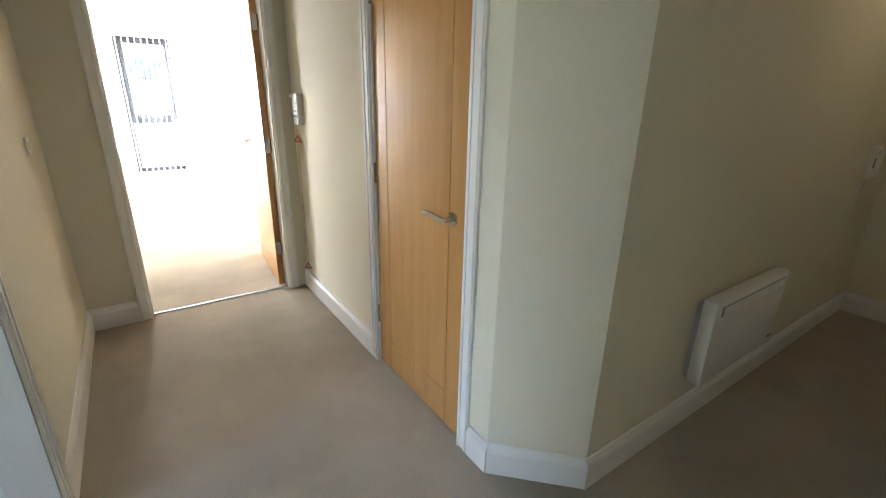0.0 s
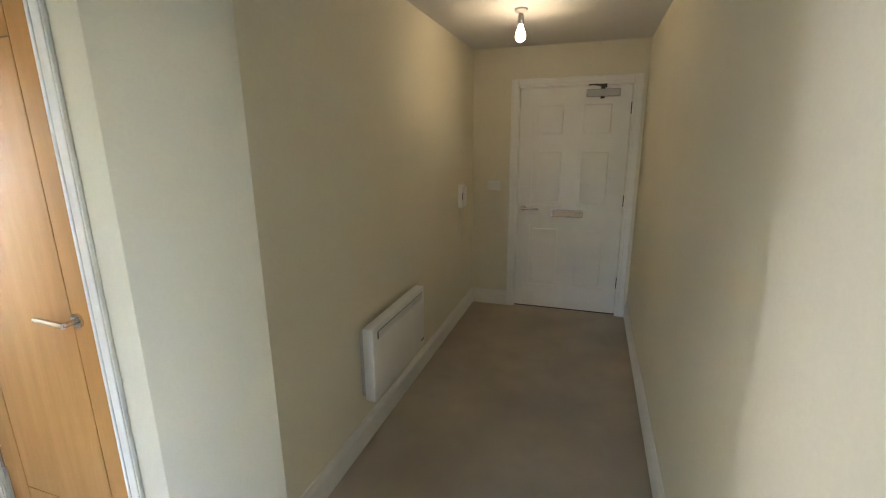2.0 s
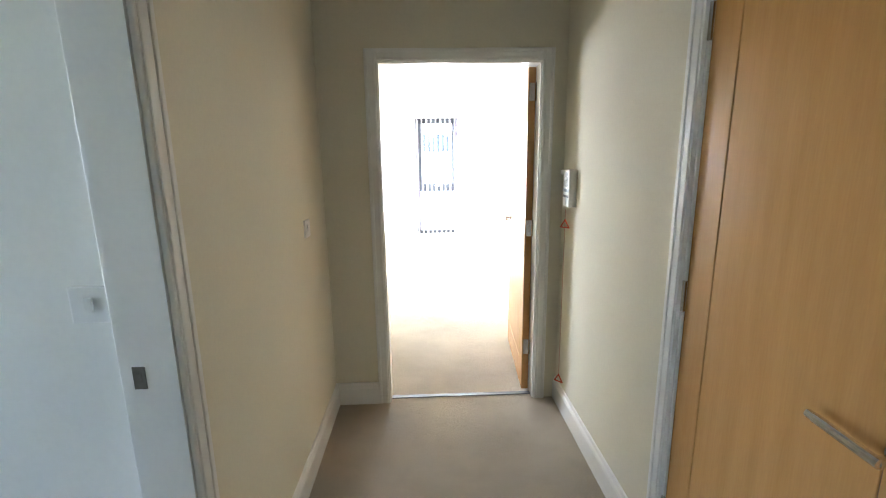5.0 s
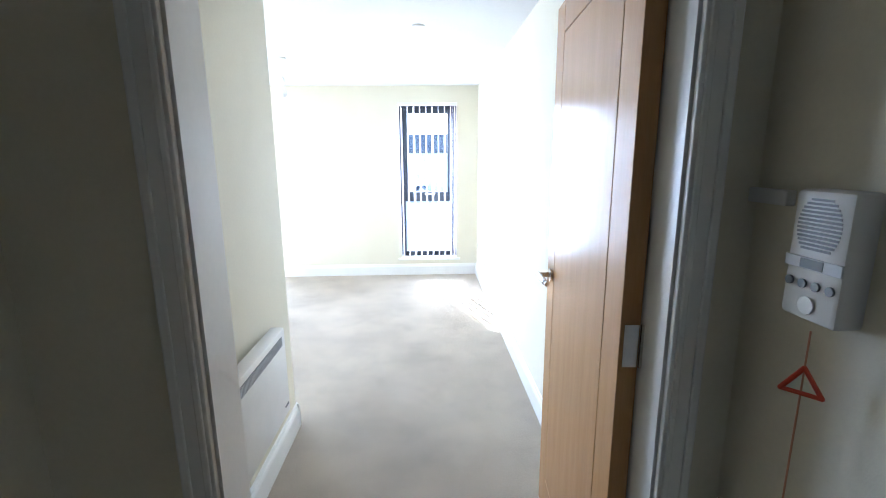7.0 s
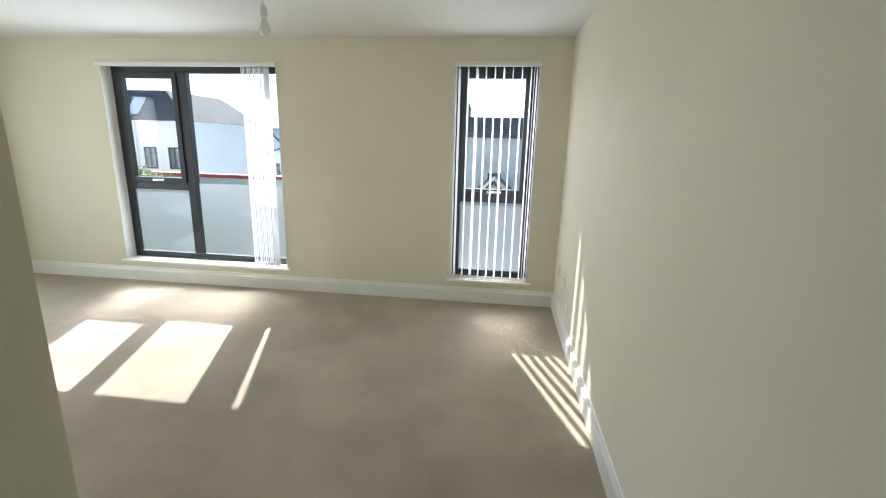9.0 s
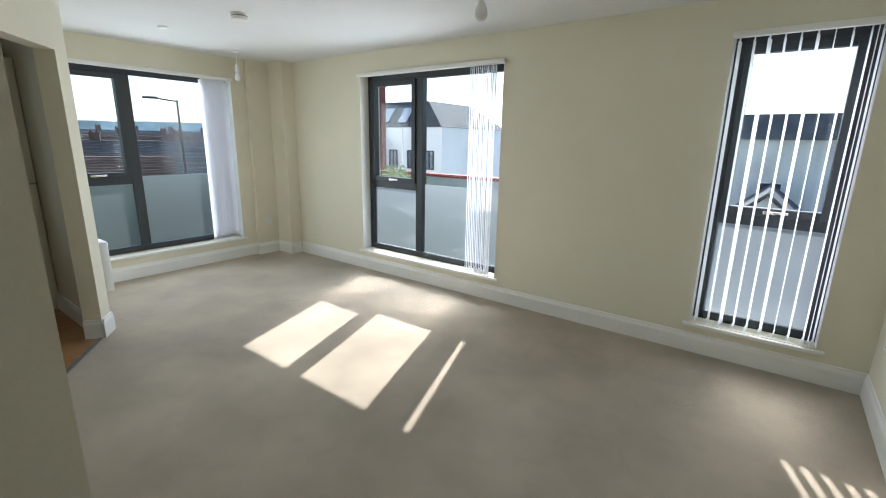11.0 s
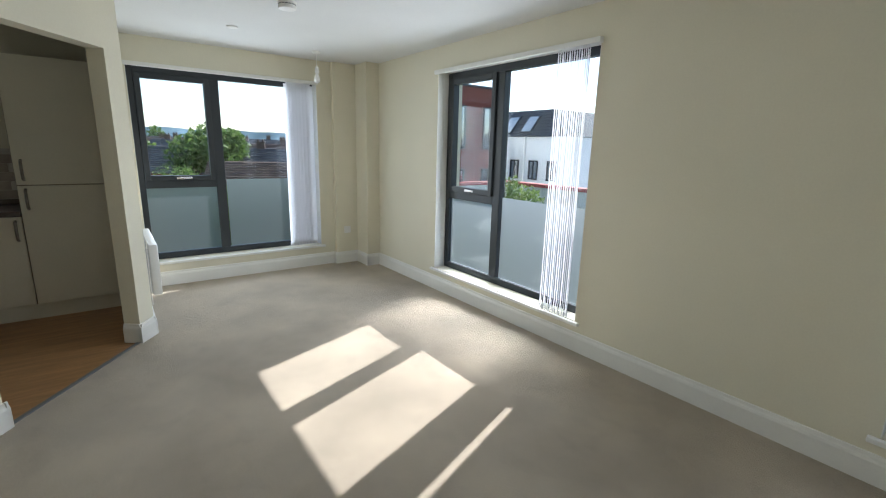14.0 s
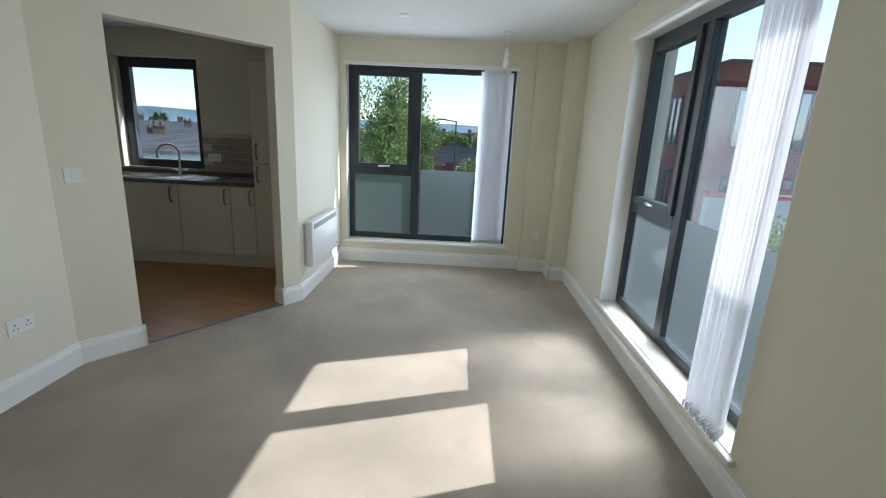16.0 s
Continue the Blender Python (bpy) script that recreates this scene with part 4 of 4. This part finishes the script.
def leaf_material(name, a, b):
    m = bpy.data.materials.new(name)
    m.use_nodes = True
    n, l = m.node_tree.nodes, m.node_tree.links
    bs = n["Principled BSDF"]
    geo, mx = n.new("ShaderNodeNewGeometry"), n.new("ShaderNodeMix")
    mx.data_type = "RGBA"
    mx.inputs[6].default_value, mx.inputs[7].default_value = (*a, 1), (*b, 1)
    l.new(geo.outputs["Random Per Island"], mx.inputs[0])
    l.new(mx.outputs[2], bs.inputs["Base Color"])
    bs.inputs["Roughness"].default_value = 0.6
    tr, ms = n.new("ShaderNodeBsdfTranslucent"), n.new("ShaderNodeMixShader")
    l.new(mx.outputs[2], tr.inputs[0])
    ms.inputs[0].default_value = 0.4
    l.new(bs.outputs[0], ms.inputs[1])
    l.new(tr.outputs[0], ms.inputs[2])
    l.new(ms.outputs[0], n["Material Output"].inputs[0])
    return m


M_LEAF = leaf_material("summer_leaves", (0.05, 0.10, 0.025), (0.19, 0.28, 0.07))
M_LEAF2 = leaf_material("pale_leaves", (0.09, 0.15, 0.03), (0.24, 0.32, 0.09))
M_LEAF3 = leaf_material("conifer_needles", (0.02, 0.05, 0.025), (0.05, 0.09, 0.04))

bm = bmesh.new()
bmesh.ops.create_grid(bm, x_segments=2, y_segments=2, size=3000)
bmesh.ops.transform(bm, matrix=Matrix.Translation((0, 0, GZ)), verts=bm.verts)
structure("ground", bm, ground_material(), "grass and scrub round the building", "ground")
bm = bmesh.new()
box(bm, -12.9, 120, 6.6, 9.2, GZ + 0.01, GZ + 0.03)
structure("road", bm, M_ROAD, "grey asphalt street in front of the houses", "road")
# pale sheet added as a reflector for the shaded house fronts
bm = bmesh.new()
box(bm, -60, 30, 9.9, 60, GZ + 0.005, GZ + 0.02)
structure("yard_reflector", bm, material("pale_bounce_ground", (0.36, 0.35, 0.33), 0.9, var=0.12, scale=0.4), "added pale ground that bounces light onto the house fronts", "pavement")
# added grey sheet, only there to grey the light through the west film
bm = bmesh.new()
box(bm, -13.6, -6.4, -16, 4.6, GZ + 0.01, GZ + 0.03)
structure("film_tint_ground", bm, material("grey_film_tint", (0.17, 0.175, 0.19), 0.95, var=0.15, scale=0.5), "added grey ground sheet that tints the west frosted film", "pavement")
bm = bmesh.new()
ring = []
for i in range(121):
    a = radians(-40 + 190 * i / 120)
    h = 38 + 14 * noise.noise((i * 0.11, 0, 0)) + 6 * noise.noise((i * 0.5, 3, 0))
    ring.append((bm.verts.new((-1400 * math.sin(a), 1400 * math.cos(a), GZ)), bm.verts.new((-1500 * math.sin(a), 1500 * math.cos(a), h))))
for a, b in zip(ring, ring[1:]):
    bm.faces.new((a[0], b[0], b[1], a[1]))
structure("backdrop", bm, M_HILL, "distant hills on the horizon with blue haze in their colour", "hills")


def crown_mesh(rx, rz, n, leaf, seed, mat, lumps=9, droop=0.0):
    rng = np.random.RandomState(seed)
    cs = np.clip(rng.normal(0, 0.30, (lumps, 3)), -0.55, 0.55) * np.array((rx, rx, rz))
    cr = rng.uniform(0.30, 0.50, lumps) * rx
    k = rng.randint(0, lumps, n)
    d = rng.normal(0, 1, (n, 3))
    d /= np.linalg.norm(d, axis=1)[:, None]
    p = cs[k] + d * (cr[k] * rng.uniform(0.55, 1.08, n))[:, None] * np.array((1, 1, min(1.3, rz / rx)))
    u = rng.normal(0, 1, (n, 3))
    u[:, 2] -= droop
    u /= np.linalg.norm(u, axis=1)[:, None]
    w = np.cross(u, rng.normal(0, 1, (n, 3)))
    w /= np.linalg.norm(w, axis=1)[:, None]
    s = (leaf * rng.uniform(0.6, 1.3, n))[:, None]
    v = np.stack([p - u * s, p + w * s * 0.55, p + u * s, p - w * s * 0.55], 1).reshape(-1, 3)
    me = bpy.data.meshes.new("crown")
    me.from_pydata(v.tolist(), [], [(4 * i, 4 * i + 1, 4 * i + 2, 4 * i + 3) for i in range(n)])
    me.materials.append(mat)
    return me


def tree(x, y, z0, top, rx, n, leaf, seed, mat, label, name="tree", lumps=9, droop=0.0, trunk=0.35):
    e = thing(name, pose(x, y, z0), label, "tree", "trees round the building")
    h = top - z0
    rz = h * (1 - trunk) / 2
    rng = random.Random(seed)
    bm = bmesh.new()
    r = max(0.05, h * 0.02)
    cyl(bm, (0, 0, 0), (0.1, 0.05, h * trunk), r, r * 0.75, 10)
    cyl(bm, (0.1, 0.05, h * trunk), (0.0, 0.1, h * 0.8), r * 0.75, r * 0.25, 8)
    for i in range(6):
        a = rng.uniform(0, 6.28)
        z = h * rng.uniform(trunk * 0.8, 0.6)
        cyl(bm, (0.05, 0.05, z), (math.cos(a) * rx * 0.6, math.sin(a) * rx * 0.6, z + h * 0.2), r * 0.4, r * 0.12, 6)
    part("trunk", bm, M_BARK, e)
    o = new("crown", crown_mesh(rx, rz, n, leaf, seed, mat, lumps, droop))
    o.parent = e
    o.matrix_basis = pose(0, 0, h * trunk + rz)


def ext_window(parent, x, y, z, w, h, rz=0, mat=None, glass=None):
    """On a facade that faces local -y."""
    mm = pose(x, y, z, 0, 0, rz)
    bm = bmesh.new()
    for x0, x1, a, b in ((-w / 2, -w / 2 + 0.06, 0, h), (w / 2 - 0.06, w / 2, 0, h), (-w / 2, w / 2, 0, 0.06), (-w / 2, w / 2, h - 0.06, h), (-0.03, 0.03, 0, h)):
        box(bm, x0, x1, -0.05, 0.03, a, b, 0, mm)
    o = part("window", bm, M_FRAME if mat is None else mat, parent)
    bm = bmesh.new()
    box(bm, -w / 2 + 0.05, w / 2 - 0.05, -0.02, 0.02, 0.05, h - 0.05, 0, mm)
    part("pane", bm, glass or M_PANE, o)


def gable_house(x0, x1, y0, y1, eaves, ridge, wall, roof, label, axis="x", wins=(), chims=(), rz=0, at=(0, 0), name="house", white=True):
    """Ridge along axis; wins: (x, z, w, h) on the facade at y0; chims: x along the ridge."""
    e = thing(name, pose(at[0], at[1], 0, 0, 0, rz), label, "house", "houses of the neighbourhood")
    bm = bmesh.new()
    box(bm, x0, x1, y0, y1, GZ, eaves)
    xm, ym = (x0 + x1) / 2, (y0 + y1) / 2
    if axis == "x":
        for x in (x0, x1):
            bm.faces.new([bm.verts.new(p) for p in ((x, y0, eaves), (x, y1, eaves), (x, ym, ridge))])
    else:
        for y in (y0, y1):
            bm.faces.new([bm.verts.new(p) for p in ((x0, y, eaves), (x1, y, eaves), (xm, y, ridge))])
    part("wall", bm, wall, e)
    bm = bmesh.new()
    o, t = 0.25, 0.12
    if axis == "x":
        prof = [(y0 - o, eaves - 0.1), (ym, ridge + 0.05), (y1 + o, eaves - 0.1), (y1 + o, eaves - 0.1 + t), (ym, ridge + 0.05 + t), (y0 - o, eaves - 0.1 + t)]
        a = [bm.verts.new((x0 - 0.15, p, q)) for p, q in prof]
        b = [bm.verts.new((x1 + 0.15, p, q)) for p, q in prof]
    else:
        prof = [(x0 - o, eaves - 0.1), (xm, ridge + 0.05), (x1 + o, eaves - 0.1), (x1 + o, eaves - 0.1 + t), (xm, ridge + 0.05 + t), (x0 - o, eaves - 0.1 + t)]
        a = [bm.verts.new((p, y0 - 0.15, q)) for p, q in prof]
        b = [bm.verts.new((p, y1 + 0.15, q)) for p, q in prof]
    for i in range(6):
        bm.faces.new((a[i], a[(i + 1) % 6], b[(i + 1) % 6], b[i]))
    for f4 in ((0, 1, 4, 5), (1, 2, 3, 4)):
        bm.faces.new([a[i] for i in f4]), bm.faces.new([b[i] for i in f4])
    # courses of slates
    run = (ym - y0 if axis == "x" else xm - x0) + o
    n = 14
    for s in (-1, 1) if axis == "x" else ():
        for i in range(n):
            d = run * (i + 0.5) / n
            zz = ridge + 0.05 + t - (ridge - eaves + 0.15) * (run - d) / run
            if axis == "x":
                yy = ym + s * (run - d)
                box(bm, x0 - 0.15, x1 + 0.15, yy - run / n * 0.5, yy + run / n * 0.1, zz - 0.05, zz + 0.025)
            else:
                xx = xm + s * (run - d)
                box(bm, xx - run / n * 0.3, xx + run / n * 0.3, y0 - 0.15, y1 + 0.15, zz - 0.05, zz + 0.025)
    rf = part("roof", bm, roof, e)
    for c in chims:
        bm = bmesh.new()
        cx, cy = (c, ym) if axis == "x" else (xm, c)
        box(bm, cx - 0.35, cx + 0.35, cy - 0.25, cy + 0.25, ridge - 0.5, ridge + 0.65)
        box(bm, cx - 0.4, cx + 0.4, cy - 0.3, cy + 0.3, ridge + 0.65, ridge + 0.75)
        for k in (-0.2, 0.2):
            cyl(bm, (cx + k, cy, ridge + 0.75), (cx + k, cy, ridge + 1.0), 0.10, 0.08, 8)
        part("chimney", bm, M_CHIMNEY, rf)
    for x, z, w, h in wins:
        ext_window(e, x, y0, z, w, h, 0, M_TRIM if white else None)
    return e


# red brick block beside the street
BX = -14.25
bb = thing("brick_building", pose(0, 0, 0), "red brick flat-roofed block with tall dark windows", "building")
foot = ((-18.0, 6.05), (BX, 6.05), (BX, 10.6), (-18.0, 13.95))


def prism(bm, pts, z0, z1):
    lo = [bm.verts.new((x, y, z0)) for x, y in pts]
    hi = [bm.verts.new((x, y, z1)) for x, y in pts]
    for i in range(len(pts)):
        j = (i + 1) % len(pts)
        bm.faces.new((lo[i], lo[j], hi[j], hi[i]))
    bm.faces.new(lo[::-1]), bm.faces.new(hi)


bm = bmesh.new()
prism(bm, foot[:3] + ((-18.0, 10.6),), GZ, 3.72)
part("wall", bm, M_BRICK, bb)
# added wedge, hidden from the rooms: keeps red bounce off the white facade
bm = bmesh.new()
prism(bm, ((-18.0, 10.605), (BX - 0.01, 10.605), (-18.0, 13.95)), GZ, 3.72)
part("bounce_filler", bm, M_RENDER, bb, "unseen pale filler that keeps red bounce off the white facade")
bm = bmesh.new()
prism(bm, [(x + (0.05 if x > -18 else 0), y + (0.03 if y > 8 else -0.05)) for x, y in foot], 3.72, 3.80)
part("roof", bm, M_DARKROOF, bb)
for z, h in ((-4.6, 2.0), (-1.5, 2.2), (1.45, 1.6)):
    for y in (6.75, 8.05, 9.65):
        ext_window(bb, BX, y, z, 0.72 if y != 6.75 else 0.80, h, 90, None, M_MIRRORPANE)
    for x in (-15.6, -17.1):
        ext_window(bb, x, 6.05, z, 0.8, h, 0, None, M_MIRRORPANE)
bm = bmesh.new()
cyl(bm, (-15.1, 7.2, 3.8), (-15.1, 7.2, 4.75), 0.02, seg=6)
for k, z in ((0.28, 4.7), (0.20, 4.6)):
    cyl(bm, (-15.1 - k, 7.2, z), (-15.1 + k, 7.2, z), 0.012, seg=6)
part("aerial", bm, M_DARKMETAL, bb, "thin roof aerial")
# white rendered block with mansard roof
wb = thing("white_building", pose(0, 0, 0), "white rendered block with dark mansard roof and skylights", "building")
bm = bmesh.new()
box(bm, -28, -13.85, 14, 20, GZ, 2.12)
part("wall", bm, M_RENDER, wb)
bm = bmesh.new()
v = [bm.verts.new(p) for p in ((-28, 13.9, 2.13), (-13.8, 13.9, 2.13), (-13.8, 20.1, 2.13), (-28, 20.1, 2.13), (-28, 15.0, 3.45), (-15.5, 15.0, 3.45), (-15.5, 19.0, 3.45), (-28, 19.0, 3.45))]
for q in ((0, 1, 5, 4), (1, 2, 6, 5), (2, 3, 7, 6), (3, 0, 4, 7), (4, 5, 6, 7), (0, 1, 2, 3)):
    bm.faces.new([v[i] for i in q])
wr = part("roof", bm, M_DARKROOF, wb, "dark clad mansard roof")
bm = bmesh.new()
for i in range(9):
    k = i / 9
    box(bm, -28, -13.8 - 1.7 * k - 0.1, 13.885 + 1.1 * k, 13.93 + 1.1 * k, 2.13 + 1.32 * k, 2.15 + 1.32 * k)
part("slate_courses", bm, M_DARKROOF, wr)
SLANT = -math.degrees(math.atan2(1.1, 1.32))
for x in (-16.45, -17.75, -19.05, -20.35):
    ms = pose(x, 13.97, 2.18, SLANT, 0, 0)
    bm = bmesh.new()
    box(bm, -0.36, 0.36, -0.08, 0.02, 0.12, 1.20, 0.01, ms)
    sl = part("skylight", bm, M_FRAME, wr)
    bm = bmesh.new()
    box(bm, -0.29, 0.29, -0.095, -0.075, 0.19, 1.13, 0, ms)
    part("pane", bm, M_SKYLIGHT, sl)
for x in (-17.0, -15.75, -14.6, -18.6, -20.2):
    for z in (-3.6, 0.08):
        ext_window(wb, x, 14, z, 0.58, 0.92, 0, None, M_MIRRORPANE)
for x in (-16.35, -20.9):
    bm = bmesh.new()
    cyl(bm, (x, 13.92, GZ), (x, 13.92, 2.1), 0.05, seg=8)
    part("downpipe", bm, M_TRIM, wb)
# street wall with red coping
lw = thing("boundary_wall", pose(0, 0, 0), "low graffiti-marked grey wall with a red coping", "wall")
bm = bmesh.new()
box(bm, -13.2, -3.5, 9.5, 9.8, GZ, 0.20)
box(bm, -13.2, -12.95, 5.4, 9.5, GZ, 0.20)
part("wall", bm, M_GREYRENDER, lw)
bm = bmesh.new()
box(bm, -13.25, -3.4, 9.42, 9.88, 0.20, 0.31)
box(bm, -13.25, -12.88, 5.35, 9.42, 0.20, 0.31)
part("coping", bm, M_REDPAINT, lw, "red painted coping")

gable_house(-32, -22.7, 33, 41, 0.35, 2.1, M_RENDER, M_SLATE, "white rendered house with a grey slate roof", wins=[(-24.4, -2.0, 1.0, 1.2), (-27.5, -2.0, 1.0, 1.2), (-30, -2.0, 1.0, 1.2)])
gable_house(-22.3, -14, 34, 42, -0.1, 1.0, M_RENDER, M_SLATE, "white rendered house with a low slate roof", axis="y", wins=[(-20, -1.8, 1.0, 1.2), (-16.5, -1.8, 1.0, 1.2)])
gable_house(-3.4, 2.2, 22, 29, 1.9, 2.95, M_GREYRENDER, M_SLATE, "pale rendered house with a slate roof", wins=[(-0.9, -1.2, 0.9, 1.1)], chims=(-3.0,))
gable_house(-2.6, 0.9, 16.5, 22, -1.9, -0.3, M_GREYRENDER, M_SLATE, "low grey outbuilding with a sloping roof", axis="y", wins=[(-0.3, -3.6, 0.8, 0.9)])
gable_house(-10, -4.2, 24, 32, 0.3, 1.9, M_BRICK, M_BROWNROOF, "brick house with a brown tiled roof", wins=[(-8, -1.8, 1.0, 1.2), (-5.8, -1.8, 1.0, 1.2)])
gable_house(3.5, 12, 20, 28, 0.6, 2.2, M_BRICK, M_BROWNROOF, "brick house with a brown tiled roof", wins=[(5, -1.6, 1.0, 1.2)])
# terraces to the west
for k, (px, py, rz, ln, ev, rd) in enumerate(((-46, 10, 68, 26, -1.1, 0.9), (-58, 18, 68, 30, -0.7, 1.3), (-72, 22, 72, 40, -0.4, 1.7), (-52, -12, 80, 20, -1.5, 0.4), (-90, 30, 76, 60, 0.2, 2.2), (-95, -8, 88, 60, 0.0, 2.0))):
    gable_house(-ln / 2, ln / 2, -3.5, 3.5, ev, rd, (M_BRICK, M_GREYRENDER, M_RENDER)[k % 3], (M_SLATE, M_BROWNROOF)[k % 2], "row of terraced houses with slate roof and chimneys", wins=[(-ln / 2 + 2.5 + 4 * i, ev - 1.7, 1.1, 1.3) for i in range(int(ln / 4))], chims=[-ln / 2 + 2 + 5.2 * i for i in range(int(ln / 5.2))], rz=rz, at=(px, py), name="terraced_house")
gable_house(-4, 4, -3, 3, -1.6, 0.15, M_BRICK, M_BROWNROOF, "red brick workshop with a brown roof", rz=70, at=(-31, 6.4), name="workshop")
gable_house(-3.5, 3.5, -3, 3, -1.2, 0.7, M_GREYRENDER, M_SLATE, "grey house with a dark dormer roof", rz=66, at=(-27, 11.5))
# white terraces seen from the kitchen
for px, py, rz, ln, ev, rd in ((-30, -24, 128, 16, -0.35, 0.5), (-38, -20, 118, 14, -0.7, 0.3), (-44, -36, 125, 34, 0.15, 1.0), (-62, -44, 125, 50, 0.6, 1.5)):
    gable_house(-ln / 2, ln / 2, -3.5, 3.5, ev, rd, M_RENDER, M_SLATE, "white terraced houses with slate roofs and chimneys", wins=[(-ln / 2 + 2 + 3.4 * i, ev - 1.8, 1.0, 1.3) for i in range(int(ln / 3.4))], chims=[-ln / 2 + 1.5 + 4.6 * i for i in range(int(ln / 4.6))], rz=rz, at=(px, py), name="terraced_house")

# street lamps
def street_lamp(x, y, top, rz):
    e = thing("street_lamp", pose(x, y, GZ, 0, 0, rz), "tall dark grey street lamp post", "street lamp")
    bm = bmesh.new()
    h = top - GZ
    cyl(bm, (0, 0, 0), (0, 0, h), 0.09, 0.05, 12)
    part("post", bm, M_DARKMETAL, e)
    bm = bmesh.new()
    cyl(bm, (0, 0, h - 0.06), (-0.9, 0, h + 0.06), 0.035, seg=8)
    box(bm, -1.35, -0.75, -0.11, 0.11, h + 0.02, h + 0.12, 0.02)
    part("head", bm, M_DARKMETAL, e)


street_lamp(-23.6, 6.4, 3.1, 60)
street_lamp(-34, -1.6, 2.5, 80)
# trees
tree(-18.6, -4.0, GZ, 5.0, 2.5, 14000, 0.065, 11, M_LEAF2, "tall pale green birch with drooping twigs", lumps=12, droop=1.2, trunk=0.2)
tree(-24.0, -3.7, GZ, 4.9, 2.1, 11000, 0.08, 12, M_LEAF, "tall dark green tree behind the birch", lumps=10, trunk=0.25)
tree(-21.0, -0.7, GZ, 0.75, 1.9, 11000, 0.06, 13, M_LEAF, "rounded green shrub by the fence", lumps=9, trunk=0.3)
tree(-45, 5.2, GZ, 3.4, 3.6, 9000, 0.22, 14, M_LEAF, "broad green tree among the houses", lumps=12)
tree(-52, -2.0, GZ, 2.2, 4.0, 8000, 0.22, 15, M_LEAF, "broad green tree among the houses", lumps=11)
tree(-8.8, 6.0, GZ, 1.15, 1.7, 9000, 0.06, 16, M_LEAF2, "leafy young tree beside the wall", lumps=9, trunk=0.3)
tree(-10.4, 6.0, GZ, 1.3, 1.5, 7000, 0.06, 17, M_LEAF2, "leafy young tree beside the wall", lumps=8, trunk=0.3)
tree(-7.2, 6.1, GZ, 0.85, 1.3, 5000, 0.085, 18, M_LEAF2, "leafy young tree beside the wall", lumps=8, trunk=0.3)
for i, (x, y, tp) in enumerate(((-12.0, 5.6, -0.2), (-10.6, 4.4, -0.9), (-9.0, 4.6, -0.8), (-7.4, 4.5, -0.9), (-5.8, 5.4, -0.4))):
    tree(x, y, GZ, tp, 1.5, 4500, 0.08, 60 + i, M_LEAF2, "leafy green shrub below the window", "shrub", lumps=9, trunk=0.25)
tree(-36.3, 52, GZ, 4.7, 2.6, 7000, 0.22, 19, M_LEAF, "round green tree above the roofs", lumps=9)
tree(-17, 50, GZ, 3.8, 3.0, 5000, 0.22, 20, M_LEAF3, "dark green tree above the roofs", lumps=8)
tree(-18.5, 3.2, GZ, -0.7, 1.4, 4000, 0.09, 21, M_LEAF2, "pale green bush beside the street", lumps=8)
tree(-22, 2.2, GZ, -0.3, 1.5, 4000, 0.10, 22, M_LEAF, "green bush beside the street", lumps=8)
for i, (x, y, tp) in enumerate(((-80, -54, 4.2), (-76, -60, 3.6), (-70, -66, 3.9), (-84, -48, 3.4), (-100, 4, 5.0), (-110, 14, 5.2), (-98, 44, 5.0), (-70, 44, 3.2), (-88, -24, 4.0))):
    tree(x, y, GZ, tp, 3.2, 3000, 0.32, 40 + i, M_LEAF3 if i < 4 else M_LEAF, "far dark green tree on the skyline" if i < 4 else "far green tree among the rooftops", lumps=8, trunk=0.2)
fence = thing("garden_fence", pose(-26, -3, 0), "dark timber garden fence beyond the lawn", "fence")
for i in range(28):
    bm = bmesh.new()
    box(bm, -0.04, 0.04, -4 + i * 0.32, -3.75 + i * 0.32, GZ, -0.95 + 0.04 * math.sin(i * 1.7))
    part("slat", bm, M_BARK, fence)

# ---- small repeated pieces ----
bm = bmesh.new()
box(bm, 0, 0.006, 0, 0.195, 0, 0.07, 0.0015)
TILE_ME = finish(bm, "tile", M_TILE)
for r in range(6):
    z = ZC + 0.088 + r * 0.0735
    if z + 0.07 > 1.345:
        break
    for c in range(6):
        y = -3.983 + c * 0.1985 - (0.099 if r % 2 else 0)
        if y < -3.99 or y + 0.195 > -3.19:
            continue
        o = new("tile", TILE_ME)
        o.parent = sp
        o.matrix_basis = pose(0.006, y, z)
